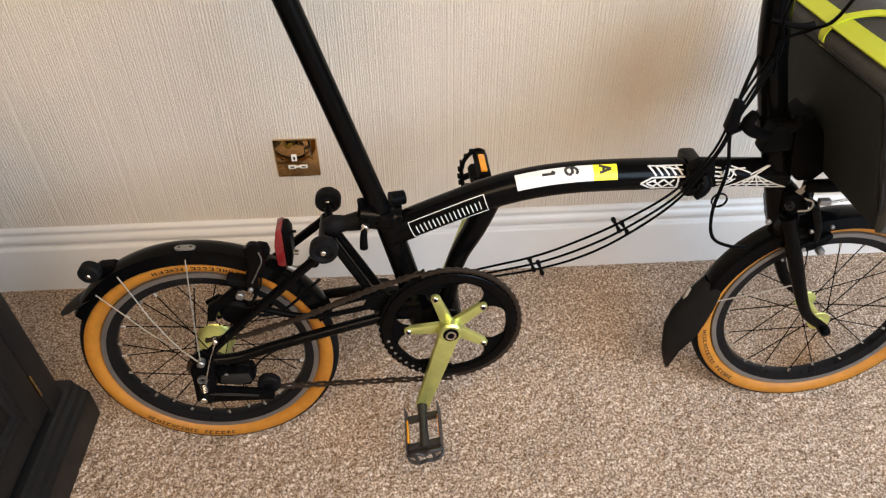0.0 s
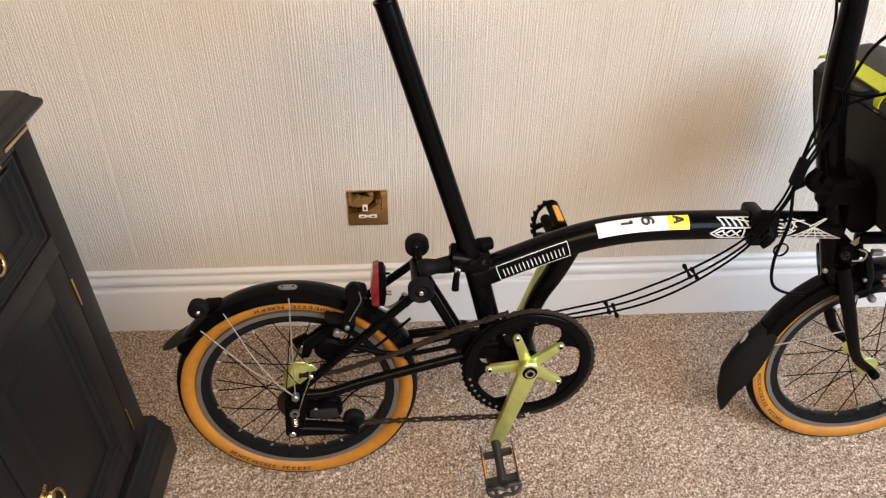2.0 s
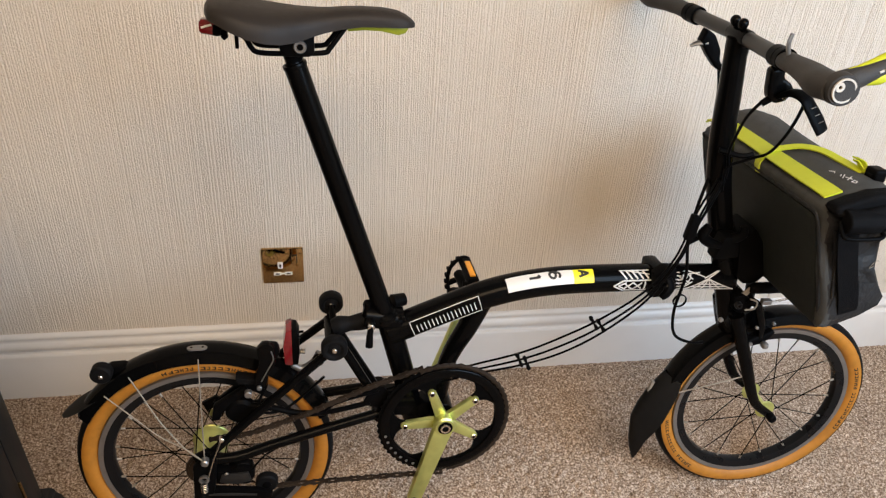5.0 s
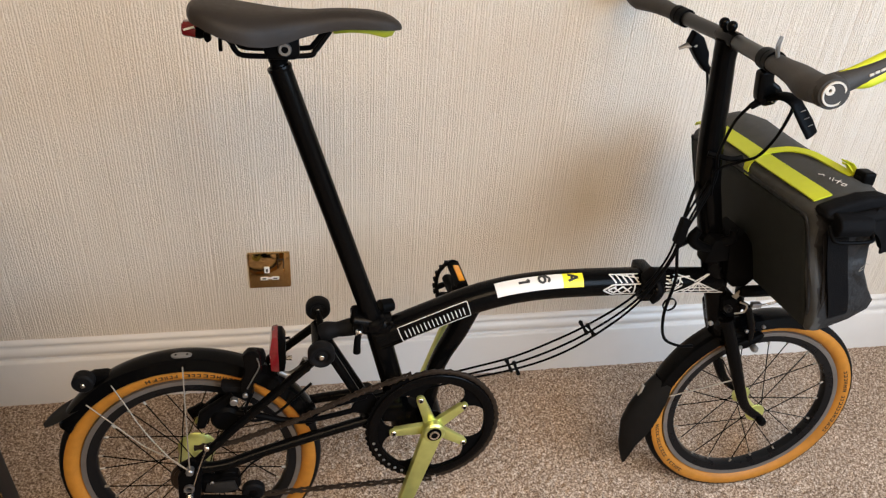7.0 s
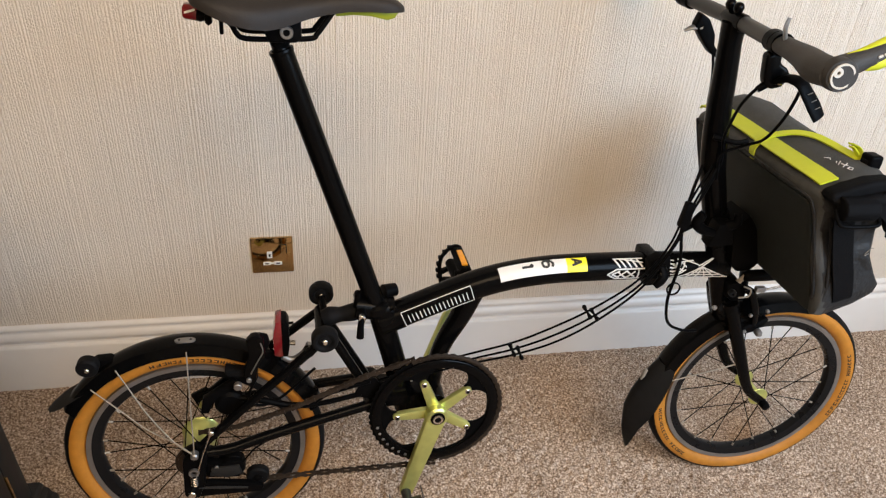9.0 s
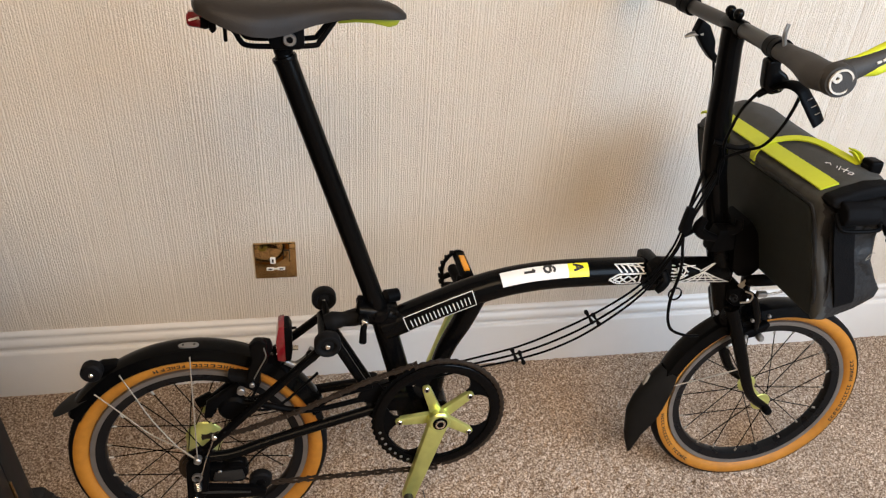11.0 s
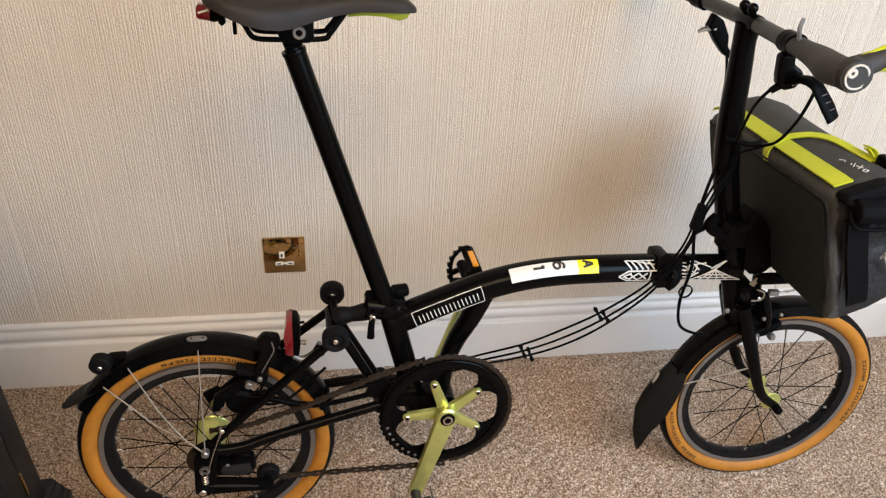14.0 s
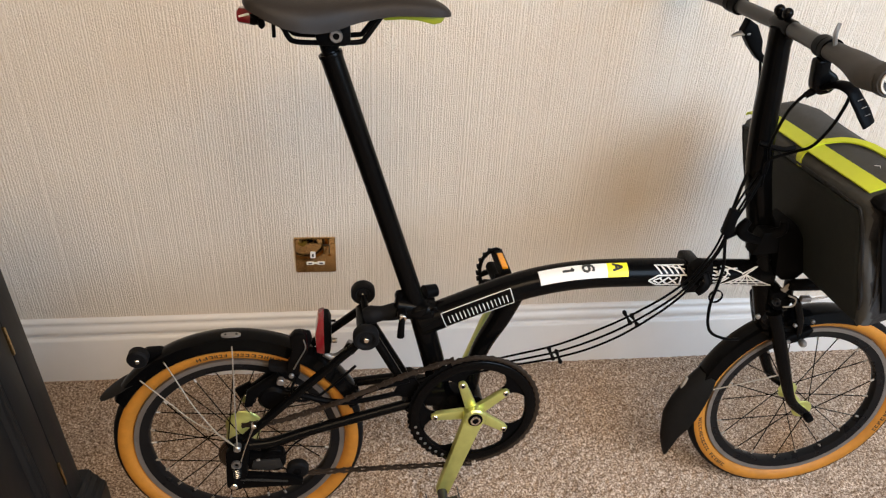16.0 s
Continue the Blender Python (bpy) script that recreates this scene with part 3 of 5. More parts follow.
part("badge_screw", disc(circle_pt(RW, 0.2206, 87.0, -0.008), 0.002, 0.0016, axis="Z", seg=10), MATT, fen)
part("badge_screw", disc(circle_pt(RW, 0.2206, 91.4, -0.008), 0.002, 0.0016, axis="Z", seg=10), MATT, fen)
part("flap", tongue(), FLAP, fen, "dark grey rubber flap")
part("guard_roller", disc((-0.134, -0.022, 0.405), 0.0158, 0.010, seg=30, bev=0.003), RUBBER, fen, "small black roller")
part("roller_bolt", disc((-0.133, -0.033, 0.405), 0.0036, 0.003), STEEL, fen)
part("roller_bracket", prism([(-0.138, 0.397), (-0.126, 0.404), (-0.106, 0.4045), (-0.098, 0.400), (-0.100, 0.394), (-0.118, 0.390), (-0.134, 0.376), (-0.140, 0.380)], -0.009, 0.009), MATT, fen)
LAYOUT = PROPORTION
for a, q in (((-0.104, -0.026, 0.383), (-0.062, -0.050, 0.309)), ((-0.145, -0.026, 0.349), (-0.065, -0.052, 0.279))):
    part("stay", tube([a, Vector(a).lerp(Vector(q), 0.5), q, (-0.024, -0.070, 0.264), (0.004, -0.082, 0.245)], 0.0011, 6, 4), STAY, bike, "thin steel mudguard stay")
part("stay", tube([(0.004, -0.030, 0.412), (0.005, -0.060, 0.330), (0.005, -0.082, 0.245)], 0.0011, 6, 4), STAY, bike)

LAYOUT = None
ffen = part("front_mudguard", guard(FW, 0.2090, 75, 163, 0.050), GLOSS, bike, "glossy black front mudguard", STEER)


def mud_flap():
    """A rubber sheet bent round the tyre, narrowing to a rounded tip."""
    bm = bmesh.new()
    rows = []
    for a, r, wrap, hw in ((159, 0.2205, 0.022, 0.0265), (163, 0.2265, 0.030, 0.0295), (170, 0.2375, 0.042, 0.0315), (178, 0.249, 0.050, 0.0315), (186, 0.259, 0.052, 0.030), (192, 0.2610, 0.042, 0.027), (198, 0.2655, 0.027, 0.022), (203.5, 0.2690, 0.016, 0.017), (208, 0.2715, 0.006, 0.010), (209.8, 0.2722, 0.001, 0.004)):
        rows.append([bm.verts.new(circle_pt(FW, r - wrap * (v / 5.0) ** 2, a, hw * v / 5.0)) for v in range(-5, 6)])
    for a, b in zip(rows, rows[1:]):
        for k in range(10):
            bm.faces.new((a[k], a[k + 1], b[k + 1], b[k]))
    bmesh.ops.solidify(bm, geom=bm.faces[:], thickness=0.002)
    return bm


part("flap", mud_flap(), FLAP, ffen, "dark grey rubber mud flap", STEER)
part("flap_clip", lathe([(0.2345, -0.0045), (0.2390, -0.0035), (0.2390, 0.0025), (0.2345, 0.0035)], FW, seg=8, closed=True, a0=radians(165.3), a1=radians(171.2)), STAY, ffen, "silver flap clip", STEER)
part("stay", tube([circle_pt(FW, 0.200, 166, -0.026), circle_pt(FW, 0.15, 150, -0.036), (0.985, -0.046, 0.315)], 0.0013, 6, 4), STAY, bike, "thin steel mudguard stay", STEER)

# fork
for s in (-1, 1):
    part("fork_leg", tube([(0.924, s * 0.032, 0.436), (0.936, s * 0.037, 0.404), (0.961, s * 0.042, 0.342), (0.983, s * 0.044, 0.288), (1.008, s * 0.043, 0.240), (1.044, s * 0.042, 0.2095)],
                          [0.0130, 0.0128, 0.0118, 0.0105, 0.009, 0.0080], 14, 5), BLACK, bike, xf=STEER)
part("fork_crown", box((0.916, -0.034, 0.402), (0.946, 0.034, 0.438), 0.009), BLACK, bike, xf=STEER)

# front brake
LAYOUT = PROPORTION
bk = part("front_brake", tube([(0.957, -0.034, 0.470), (0.972, -0.037, 0.458), (0.984, -0.038, 0.432), (0.992, -0.038, 0.408), (0.996, -0.036, 0.386)], [0.006, 0.0085, 0.0095, 0.0085, 0.0070], 12, 4, flat=0.75), GLOSS, bike, "black caliper brake", STEER)
part("brake_arm", tube([(0.985, 0.030, 0.470), (0.998, 0.032, 0.452), (1.004, 0.034, 0.420), (1.000, 0.034, 0.388)], [0.007, 0.008, 0.008, 0.006], 12, 4, flat=0.8), MATT, bk, xf=STEER)
part("brake_bridge", tube([(0.958, -0.034, 0.462), (0.972, 0.0, 0.468), (0.990, 0.028, 0.464)], 0.0075, 10, 4), MATT, bk, xf=STEER)
part("brake_body", prism([(0.926, 0.474), (0.948, 0.478), (0.966, 0.462), (0.966, 0.438), (0.944, 0.436), (0.930, 0.446)], -0.030, 0.020, bev=0.004), MATT, bk, xf=STEER)
part("brake_pad", prism([(0.964, 0.392), (1.022, 0.402), (1.024, 0.392), (0.966, 0.380)], -0.028, -0.016, bev=0.003), RUBBER, bk, xf=STEER)
part("pad_bolt", lathe([(0, -0.009), (0.004, -0.008), (0.0068, -0.004), (0.0070, 0.002), (0.005, 0.006)], (1.002, -0.046, 0.377), seg=18), ALLOY, bk, "domed steel pad bolt", STEER)
part("pad_plate", prism([(0.972, 0.388), (1.012, 0.390), (1.010, 0.374), (0.990, 0.370), (0.970, 0.378)], -0.036, -0.026, bev=0.003), MATT, bk, xf=STEER)
for x, z in ((0.975, 0.418), (1.006, 0.426)):
    part("brake_bolt", disc((x, -0.048, z), 0.0032, 0.003, bev=0.0010), ALLOY, bk, xf=STEER)
part("pivot_bolt", lathe([(0.0028, -0.052), (0.0062, -0.052), (0.0066, -0.050), (0.0066, -0.044), (0.0028, -0.044)], (0.926, 0, 0.468), seg=20, closed=True), DARKALLOY, bk, "dark pivot bolt", STEER)
part("cable_clamp", box((0.974, -0.044, 0.464), (0.992, -0.034, 0.474), 0.002), ALLOY, bk, "silver cable clamp", STEER)
part("brake_noodle", tube([(0.946, -0.040, 0.452), (0.962, -0.042, 0.456), (0.964, -0.042, 0.470), (0.950, -0.040, 0.476)], 0.0016, 8, 4), STAY, bk, "bent silver cable guide", STEER)
part("spring_plate", prism([(0.936, 0.484), (0.952, 0.500), (0.957, 0.494), (0.946, 0.478)], -0.034, -0.031, bev=0.0006), STAY, bk, "small pale spring plate", STEER)
part("link_rod", tube([(0.992, -0.040, 0.468), (1.030, -0.030, 0.468), (1.044, -0.020, 0.466)], 0.0022, 8, 3), STEEL, bk, xf=STEER)
part("crown_bolt", disc((0.906, -0.040, 0.432), 0.0044, 0.003, bev=0.0012), ALLOY, bk, xf=STEER)

LAYOUT = None
holder = part("pad_holder", prism([(0.9500, 0.3755), (0.9520, 0.3870), (0.9650, 0.3930), (0.9800, 0.3960), (0.9960, 0.4060), (1.0020, 0.4010), (0.9955, 0.3880), (0.9780, 0.3770), (0.9640, 0.3740)], -0.0440, -0.0300, bev=0.004, seg=3), MATT, bk, "black brake pad holder")
part("holder_nut", disc((0.9560, -0.0450, 0.3805), 0.0040, 0.0015, seg=6, bev=0.0004), ALLOY, holder)
LAYOUT = PROPORTION

# rear brake
rbk = part("rear_brake", prism([(0.096, 0.437), (0.104, 0.445), (0.114, 0.446), (0.123, 0.436), (0.124, 0.404), (0.112, 0.386), (0.108, 0.360), (0.098, 0.354), (0.089, 0.364), (0.089, 0.381), (0.098, 0.409), (0.096, 0.432)], -0.047, -0.034, bev=0.004), GLOSS, bike, "black brake caliper")
part("brake_arm", prism([(0.112, 0.434), (0.128, 0.430), (0.131, 0.416), (0.122, 0.398), (0.112, 0.402)], -0.034, -0.018, bev=0.004), MATT, rbk)
part("brake_link", tube([(0.118, -0.048, 0.432), (0.1205, -0.0485, 0.416), (0.112, -0.0485, 0.398), (0.100, -0.0485, 0.374)], 0.0011, 6, 4), ALLOY, rbk, "thin silver brake spring")
part("brake_pad", prism([(0.058, 0.374), (0.109, 0.364), (0.109, 0.350), (0.060, 0.361)], -0.036, -0.016, bev=0.003), RUBBER, rbk)
part("pad_bolt", disc((0.078, -0.047, 0.350), 0.0062, 0.005), ALLOY, rbk)
part("bolt_cap", disc((0.096, -0.047, 0.361), 0.0042, 0.004), ALLOY, rbk)
part("brake_strut", prism([(0.014, 0.288), (0.020, 0.318), (0.071, 0.354), (0.077, 0.342), (0.034, 0.306), (0.028, 0.288)], -0.036, -0.024, bev=0.003), MATT, rbk)
part("brake_cable", tube([(0.106, -0.040, 0.356), (0.094, -0.048, 0.330), (0.104, -0.046, 0.306), (0.140, -0.034, 0.305), (0.20, -0.03, 0.36)], 0.0024, 8, 5), MATT, rbk)

# red rear reflector on its bracket
LAYOUT = None
refl = part("reflector", prism([(0.150, 0.453), (0.160, 0.4515), (0.164, 0.441), (0.163, 0.405), (0.160, 0.386), (0.149, 0.386), (0.149, 0.42)], -0.014, 0.022, bev=0.003), MATT, bike, "black reflector housing")
part("reflector_lens", prism([(0.143, 0.452), (0.1525, 0.455), (0.1515, 0.386), (0.1385, 0.389), (0.1375, 0.424)], -0.0145, 0.0225, bev=0.002), RED, refl, "red reflector lens")
part("reflector_bolt", tube([(0.160, -0.006, 0.408), (0.172, -0.008, 0.408)], 0.004, 8), STEEL, refl)
part("reflector_bolt", tube([(0.162, 0.002, 0.440), (0.171, 0.002, 0.440)], 0.0022, 8), MATT, refl)
part("reflector_bracket", tube([(0.150, -0.004, 0.380), (0.166, -0.004, 0.372), (0.185, -0.004, 0.384), (0.196, -0.002, 0.398)], [0.005, 0.006, 0.006, 0.008], 10, 4), ALLOY, refl)
part("bracket_knob", disc((0.192, -0.012, 0.392), 0.009, 0.006), MATT, refl)

# drive train
RC = (0.3970, -0.042, 0.2765)


def chainring():
    """The toothed ring: a broad rim with five slim lugs that flare into it, leaving petal-shaped openings."""
    def inner_radius(d):
        for k in range(60):
            r = 0.0600 + 0.0305 * k / 59
            if r * math.sin(radians(d)) < 0.0062 + 0.0250 * (k / 59) ** 2.6:
                return r
        return 0.0905

    bm = bmesh.new()
    prof_out, prof_in = [], []
    n = 432
    for k in range(n):
        q = 2 * math.pi * k / n
        tooth = 0.1108 + 0.0027 * (0.5 + 0.5 * math.cos(q * 54))
        inner = inner_radius(min(abs((math.degrees(q) - a + 180) % 360 - 180) for a in (253.6, 325.6, 37.6, 109.6, 181.6)))
        prof_out.append((tooth * math.cos(q), tooth * math.sin(q)))
        prof_in.append((inner * math.cos(q), inner * math.sin(q)))
    rows = []
    for pr, o in ((prof_in, -0.0025), (prof_out, -0.0012), (prof_out, 0.0012), (prof_in, 0.0025)):
        rows.append([bm.verts.new((RC[0] + a, RC[1] - 0.009 + o, RC[2] + b)) for a, b in pr])
    for j in range(4):
        for k in range(n):
            bm.faces.new((rows[j][k], rows[j][(k + 1) % n], rows[(j + 1) % 4][(k + 1) % n], rows[(j + 1) % 4][k]))
    return bm


cr = part("chainring", chainring(), MATT, bike, "black chainring")
part("chain_guard", lathe([(0.0925, -0.0140), (0.0980, -0.0150), (0.1060, -0.0147), (0.1078, -0.0133), (0.1078, -0.0117), (0.0915, -0.0117)], RC, seg=72, closed=True), GLOSS, cr)
for a in range(0, 360, 8):
    if 188 < a < 245:
        part("rivet", disc(circle_pt(RC, 0.1010, a, RC[1] - 0.0152), 0.0026, 0.0006, seg=8, bev=0.0002), ALLOY, cr)


def star_arm(deg, r0, r1, w0, w1, y0, y1, bev=0.003):
    c, s = math.cos(radians(deg)), math.sin(radians(deg))
    poly = [(r0, w0), (r1 - w1, w1), (r1 - 0.25 * w1, 0.72 * w1), (r1, 0), (r1 - 0.25 * w1, -0.72 * w1), (r1 - w1, -w1), (r0, -w0)]
    return prism([(RC[0] + a * c - b * s, RC[2] + a * s + b * c) for a, b in poly], y0, y1, bev=bev)


crank = part("crank", disc((RC[0], RC[1] - 0.020, RC[2]), 0.0190, 0.011, seg=30, bev=0.003), GREEN, bike, "lime green anodised crank")
for a in (325.6, 37.6, 109.6, 181.6):
    part("spider_arm", star_arm(a, 0.008, 0.0735, 0.0105, 0.0072, RC[1] - 0.0165, RC[1] - 0.0065), GREEN, crank)
    part("chainring_bolt", disc(circle_pt(RC, 0.0660, a, RC[1] - 0.0175), 0.0050, 0.0015, seg=18), STEEL, crank, "silver chainring bolt")
    part("bolt_socket", disc(circle_pt(RC, 0.0660, a, RC[1] - 0.0192), 0.0026, 0.0006, seg=10, bev=0.0002), MATT, crank)
arm = star_arm(253.6, 0.0, 0.184, 0.0172, 0.0120, RC[1] - 0.030, RC[1] - 0.014, 0.005)
part("crank_arm", arm, GREEN, crank)
part("crank_cap", lathe([(0, -0.034), (0.0055, -0.034), (0.006, -0.0335), (0.0065, -0.032), (0.0125, -0.032), (0.0125, -0.026)], (RC[0], RC[1], RC[2]), seg=24), MATT, crank)
part("cap_ring", lathe([(0.0055, -0.0342), (0.0085, -0.0346), (0.0090, -0.0332), (0.0055, -0.0332)], RC, seg=24, closed=True), STEEL, crank)
LAYOUT = PROPORTION
part("far_crank", prism([(0.389, 0.258), (0.394, 0.273), (0.448, 0.443), (0.462, 0.449), (0.470, 0.436), (0.418, 0.254), (0.403, 0.245)], 0.052, 0.066, bev=0.004), GREEN, bike, "lime green anodised crank")


def pedal(name, c, side, roll, size=1.0, wide=1.0):
    """A cage pedal on its spindle; side -1 points towards the room."""
    m = Matrix.Translation(c) @ Matrix.Rotation(radians(roll), 4, "Y") @ Matrix.Diagonal((wide, -side * size, 1, 1))
    body = part(name, tube([(0, 0.004, 0), (0, -0.012, 0), (0, -0.05, 0), (0, -0.096, 0)], [0.011, 0.010, 0.0085, 0.011], 16, 3), PEDAL, bike, "black cage pedal with amber reflectors", m)
    part("cross_bar", box((-0.031, -0.030, -0.006), (0.031, -0.019, 0.006), 0.003), PEDAL, body, xf=m)
    part("cross_bar", box((-0.033, -0.094, -0.006), (0.033, -0.080, 0.006), 0.003), PEDAL, body, xf=m)
    for s in (-1, 1):
        bm = bmesh.new()
        teeth = [(-0.006, 0.014)]
        for k in range(8):
            y = -0.014 - 0.011 * k
            teeth += [(y, 0.0105), (y - 0.0045, 0.014)]
        poly = teeth + [(-0.104, 0.002), (-0.102, -0.011), (-0.010, -0.011), (-0.004, 0.0)]
        prism([(y, z) for y, z in poly], s * 0.034 - 0.0011, s * 0.034 + 0.0011, axis="X", bev=0, bm=bm)
        part("cage", bm, PEDAL, body, "toothed black cage plate", m)
        part("amber", box((s * 0.0315 - 0.0014, -0.078, -0.0075), (s * 0.0315 + 0.0014, -0.030, 0.0075), 0.001), AMBER, body, "amber reflector", m)
    for z, lift in ((0.010, 0.003), (-0.009, -0.002)):
        wave = [(-0.034, -0.098, 0.0), (-0.033, -0.106, 0.6 * z), (-0.024, -0.111, z), (-0.012, -0.112, z + lift), (0.0, -0.113, z - lift), (0.012, -0.112, z + lift), (0.024, -0.111, z), (0.033, -0.106, 0.6 * z), (0.034, -0.098, 0.0)]
        part("end_rail", tube(wave, 0.0034, 8, 4), PEDAL, body, "wavy black end rail", m)
    for x in (-0.017, 0.017):
        part("end_post", tube([(x, -0.112, -0.009), (x, -0.112, 0.010)], 0.004, 8), PEDAL, body, xf=m)
    part("end_plate", box((-0.031, -0.105, -0.0035), (0.031, -0.097, 0.0035), 0.002), PEDAL, body, xf=m)
    return body


pedal("pedal", (0.354, -0.072, 0.092), -1, -14, 0.93, 0.85)
fp = part("pedal", tube([(0.459, 0.064, 0.442), (0.459, 0.100, 0.440), (0.460, 0.150, 0.438)], [0.011, 0.0085, 0.010], 14, 3), MATT, bike, "black cage pedal with amber reflectors")
loop = [(0.439, 0.4355), (0.443, 0.4535), (0.456, 0.4700), (0.471, 0.4740), (0.480, 0.458), (0.479, 0.424), (0.466, 0.400), (0.453, 0.3900), (0.442, 0.4085), (0.439, 0.4355)]
part("cage", tube([(x, 0.150, z) for x, z in loop], 0.0052, 10, 4, cap=False, flat=0.7), MATT, fp, "toothed black cage plate")
for x, z in ((0.4365, 0.424), (0.4370, 0.438), (0.4400, 0.451), (0.447, 0.463), (0.456, 0.472), (0.4385, 0.411), (0.4435, 0.400)):
    part("tooth", box((x - 0.004, 0.145, z - 0.003), (x + 0.004, 0.155, z + 0.003), 0.0012), MATT, fp)
part("cage_bar", prism([(0.440, 0.424), (0.480, 0.440), (0.480, 0.432), (0.440, 0.414)], 0.146, 0.154, bev=0.001), MATT, fp)
part("cage_side", prism([(0.457, 0.4655), (0.462, 0.4755), (0.478, 0.4755), (0.482, 0.466)], 0.070, 0.152, bev=0.002), MATT, fp)
part("cage_side", prism([(0.442, 0.404), (0.448, 0.410), (0.470, 0.408), (0.470, 0.400)], 0.074, 0.150, bev=0.002), MATT, fp)
part("cage_bar", prism([(0.452, 0.404), (0.450, 0.468), (0.476, 0.468), (0.474, 0.404)], 0.070, 0.077, bev=0.002), MATT, fp)
part("amber", box((0.4640, 0.078, 0.4745), (0.4745, 0.130, 0.4785), 0.0012), AMBER, fp, "amber reflector")

# chain: joined links along the two runs
def chain_run(pts, r, pitch=0.0127):
    P = [Vector(p) for p in pts]
    bm = bmesh.new()
    for a, b in zip(P, P[1:]):
        n = max(1, int((b - a).length / pitch))
        for k in range(n):
            p, q = a.lerp(b, k / n), a.lerp(b, (k + 1.06) / n)
            w = 0.0036 if k % 2 else 0.0022
            for s in (-1, 1):
                off = Vector((0, s * w, 0))
                sweep(bm, [p + off, p.lerp(q, 0.5) + off, q + off], [0.0046, 0.0026, 0.0046], 6, flat=0.25, up=(0, 0, 1))
    return bm


part("chain", chain_run([(0.108, -0.050, 0.1435), (0.230, -0.049, 0.1405), (0.408, -0.049, 0.1370)], 0.004), CHAIN, bike, "oily steel chain")
part("chain", chain_run([(0.010, -0.050, 0.262), (0.075, -0.050, 0.268), (0.172, -0.049, 0.300), (0.210, -0.048, 0.317), (0.284, -0.047, 0.349), (0.363, -0.046, 0.375)], 0.004), CHAIN, bike)
LAYOUT = None
arc_pts = [circle_pt(RC, 0.1128, a, -0.0510) for a in range(112, -91, -7)]
part("chain", chain_run(arc_pts, 0.004), CHAIN, bike)
LAYOUT = PROPORTION
part("sprocket", disc((0.004, -0.045, 0.190), 0.034, 0.0015, seg=40, bev=0.0004), CHAIN, bike)
part("sprocket", disc((0.004, -0.041, 0.190), 0.039, 0.0015, seg=40, bev=0.0004), CHAIN, bike)
der = part("derailleur", prism([(-0.020, 0.152), (-0.012, 0.141), (0.004, 0.143), (0.015, 0.173), (0.023, 0.239), (0.001, 0.246), (-0.016, 0.227)], -0.078, -0.066, bev=0.003), MATT, bike, "black chain tensioner")
part("tension_arm", prism([(-0.004, 0.172), (0.010, 0.177), (0.084, 0.164), (0.108, 0.153), (0.105, 0.140), (0.060, 0.142), (-0.009, 0.143), (-0.018, 0.156)], -0.076, -0.066, bev=0.003), MATT, der, "dark grey tensioner arm")
part("jockey_wheel", disc((0.098, -0.058, 0.163), 0.0190, 0.008, seg=28, bev=0.003), RUBBER, der)
part("jockey_wheel", disc((0.060, -0.050, 0.190), 0.018, 0.006, seg=24), MATT, der)
part("tensioner_body", prism([(0.016, 0.172), (0.014, 0.204), (0.040, 0.198), (0.052, 0.206), (0.076, 0.203), (0.080, 0.184), (0.070, 0.166)], -0.064, -0.040, bev=0.005), MATT, der)
part("arm_rib", tube([(0.004, -0.0772, 0.166), (0.040, -0.0775, 0.162), (0.082, -0.0772, 0.155)], [0.0016, 0.0024, 0.0016], 8, 4), FLAP, der, "raised rib on the arm")
part("jockey_cap", lathe([(0, -0.010), (0.005, -0.0098), (0.0075, -0.0085), (0.0080, -0.006)], (0.098, -0.0585, 0.163), seg=20), MATT, der)
for x, z in ((0.034, 0.196), (0.064, 0.186)):
    part("body_screw", disc((x, -0.0655, z), 0.0034, 0.0014, seg=14, bev=0.0004), ALLOY, der)
part("body_plate", prism([(0.022, 0.180), (0.026, 0.196), (0.070, 0.197), (0.074, 0.178), (0.050, 0.172)], -0.0672, -0.0635, bev=0.0012), FLAP, der)
part("cable_anchor", tube([(0.070, -0.062, 0.190), (0.082, -0.060, 0.206), (0.100, -0.056, 0.224), (0.128, -0.050, 0.236)], 0.0017, 8, 4), MATT, der)
part("tensioner_bolt", disc((-0.007, -0.080, 0.156), 0.0062, 0.004), STEEL, der)
for z in (0.181, 0.185, 0.189, 0.193, 0.197):
    part("spring_coil", lathe([(0.0050, -0.0011), (0.0064, 0), (0.0050, 0.0011)], (0.000, -0.082, z), axis="Z", seg=16, closed=True), STEEL, der)
part("spring_core", tube([(0.001, -0.082, 0.201), (-0.001, -0.082, 0.177)], 0.0045, 12), MATT, der)
part("adjuster_ring", lathe([(0.0048, -0.0025), (0.0080, -0.0025), (0.0085, 0.0), (0.0080, 0.0025), (0.0048, 0.0025)], (0.001, -0.083, 0.207), seg=20, closed=True), ALLOY, der)
part("shift_rod", tube([(0.033, -0.074, 0.282), (0.018, -0.080, 0.244), (0.008, -0.084, 0.212)], 0.0016, 8, 4), STEEL, bike, "thin silver gear rod")
part("rod_head", disc((0.034, -0.076, 0.285), 0.0045, 0.005), STEEL, bike)
part("chain_pusher", disc((0.062, -0.030, 0.304), 0.0245, 0.010, seg=28, bev=0.005), MATT, bike)
part("pusher_arm", tube([(0.070, -0.034, 0.316), (0.110, -0.036, 0.308), (0.160, -0.036, 0.290), (0.200, -0.036, 0.289)], 0.0055, 10, 4), MATT, bike)
part("pusher_rail", tube([(0.160, -0.037, 0.290), (0.210, -0.037, 0.290), (0.276, -0.037, 0.303)], 0.0045, 8, 4), MATT, bike)
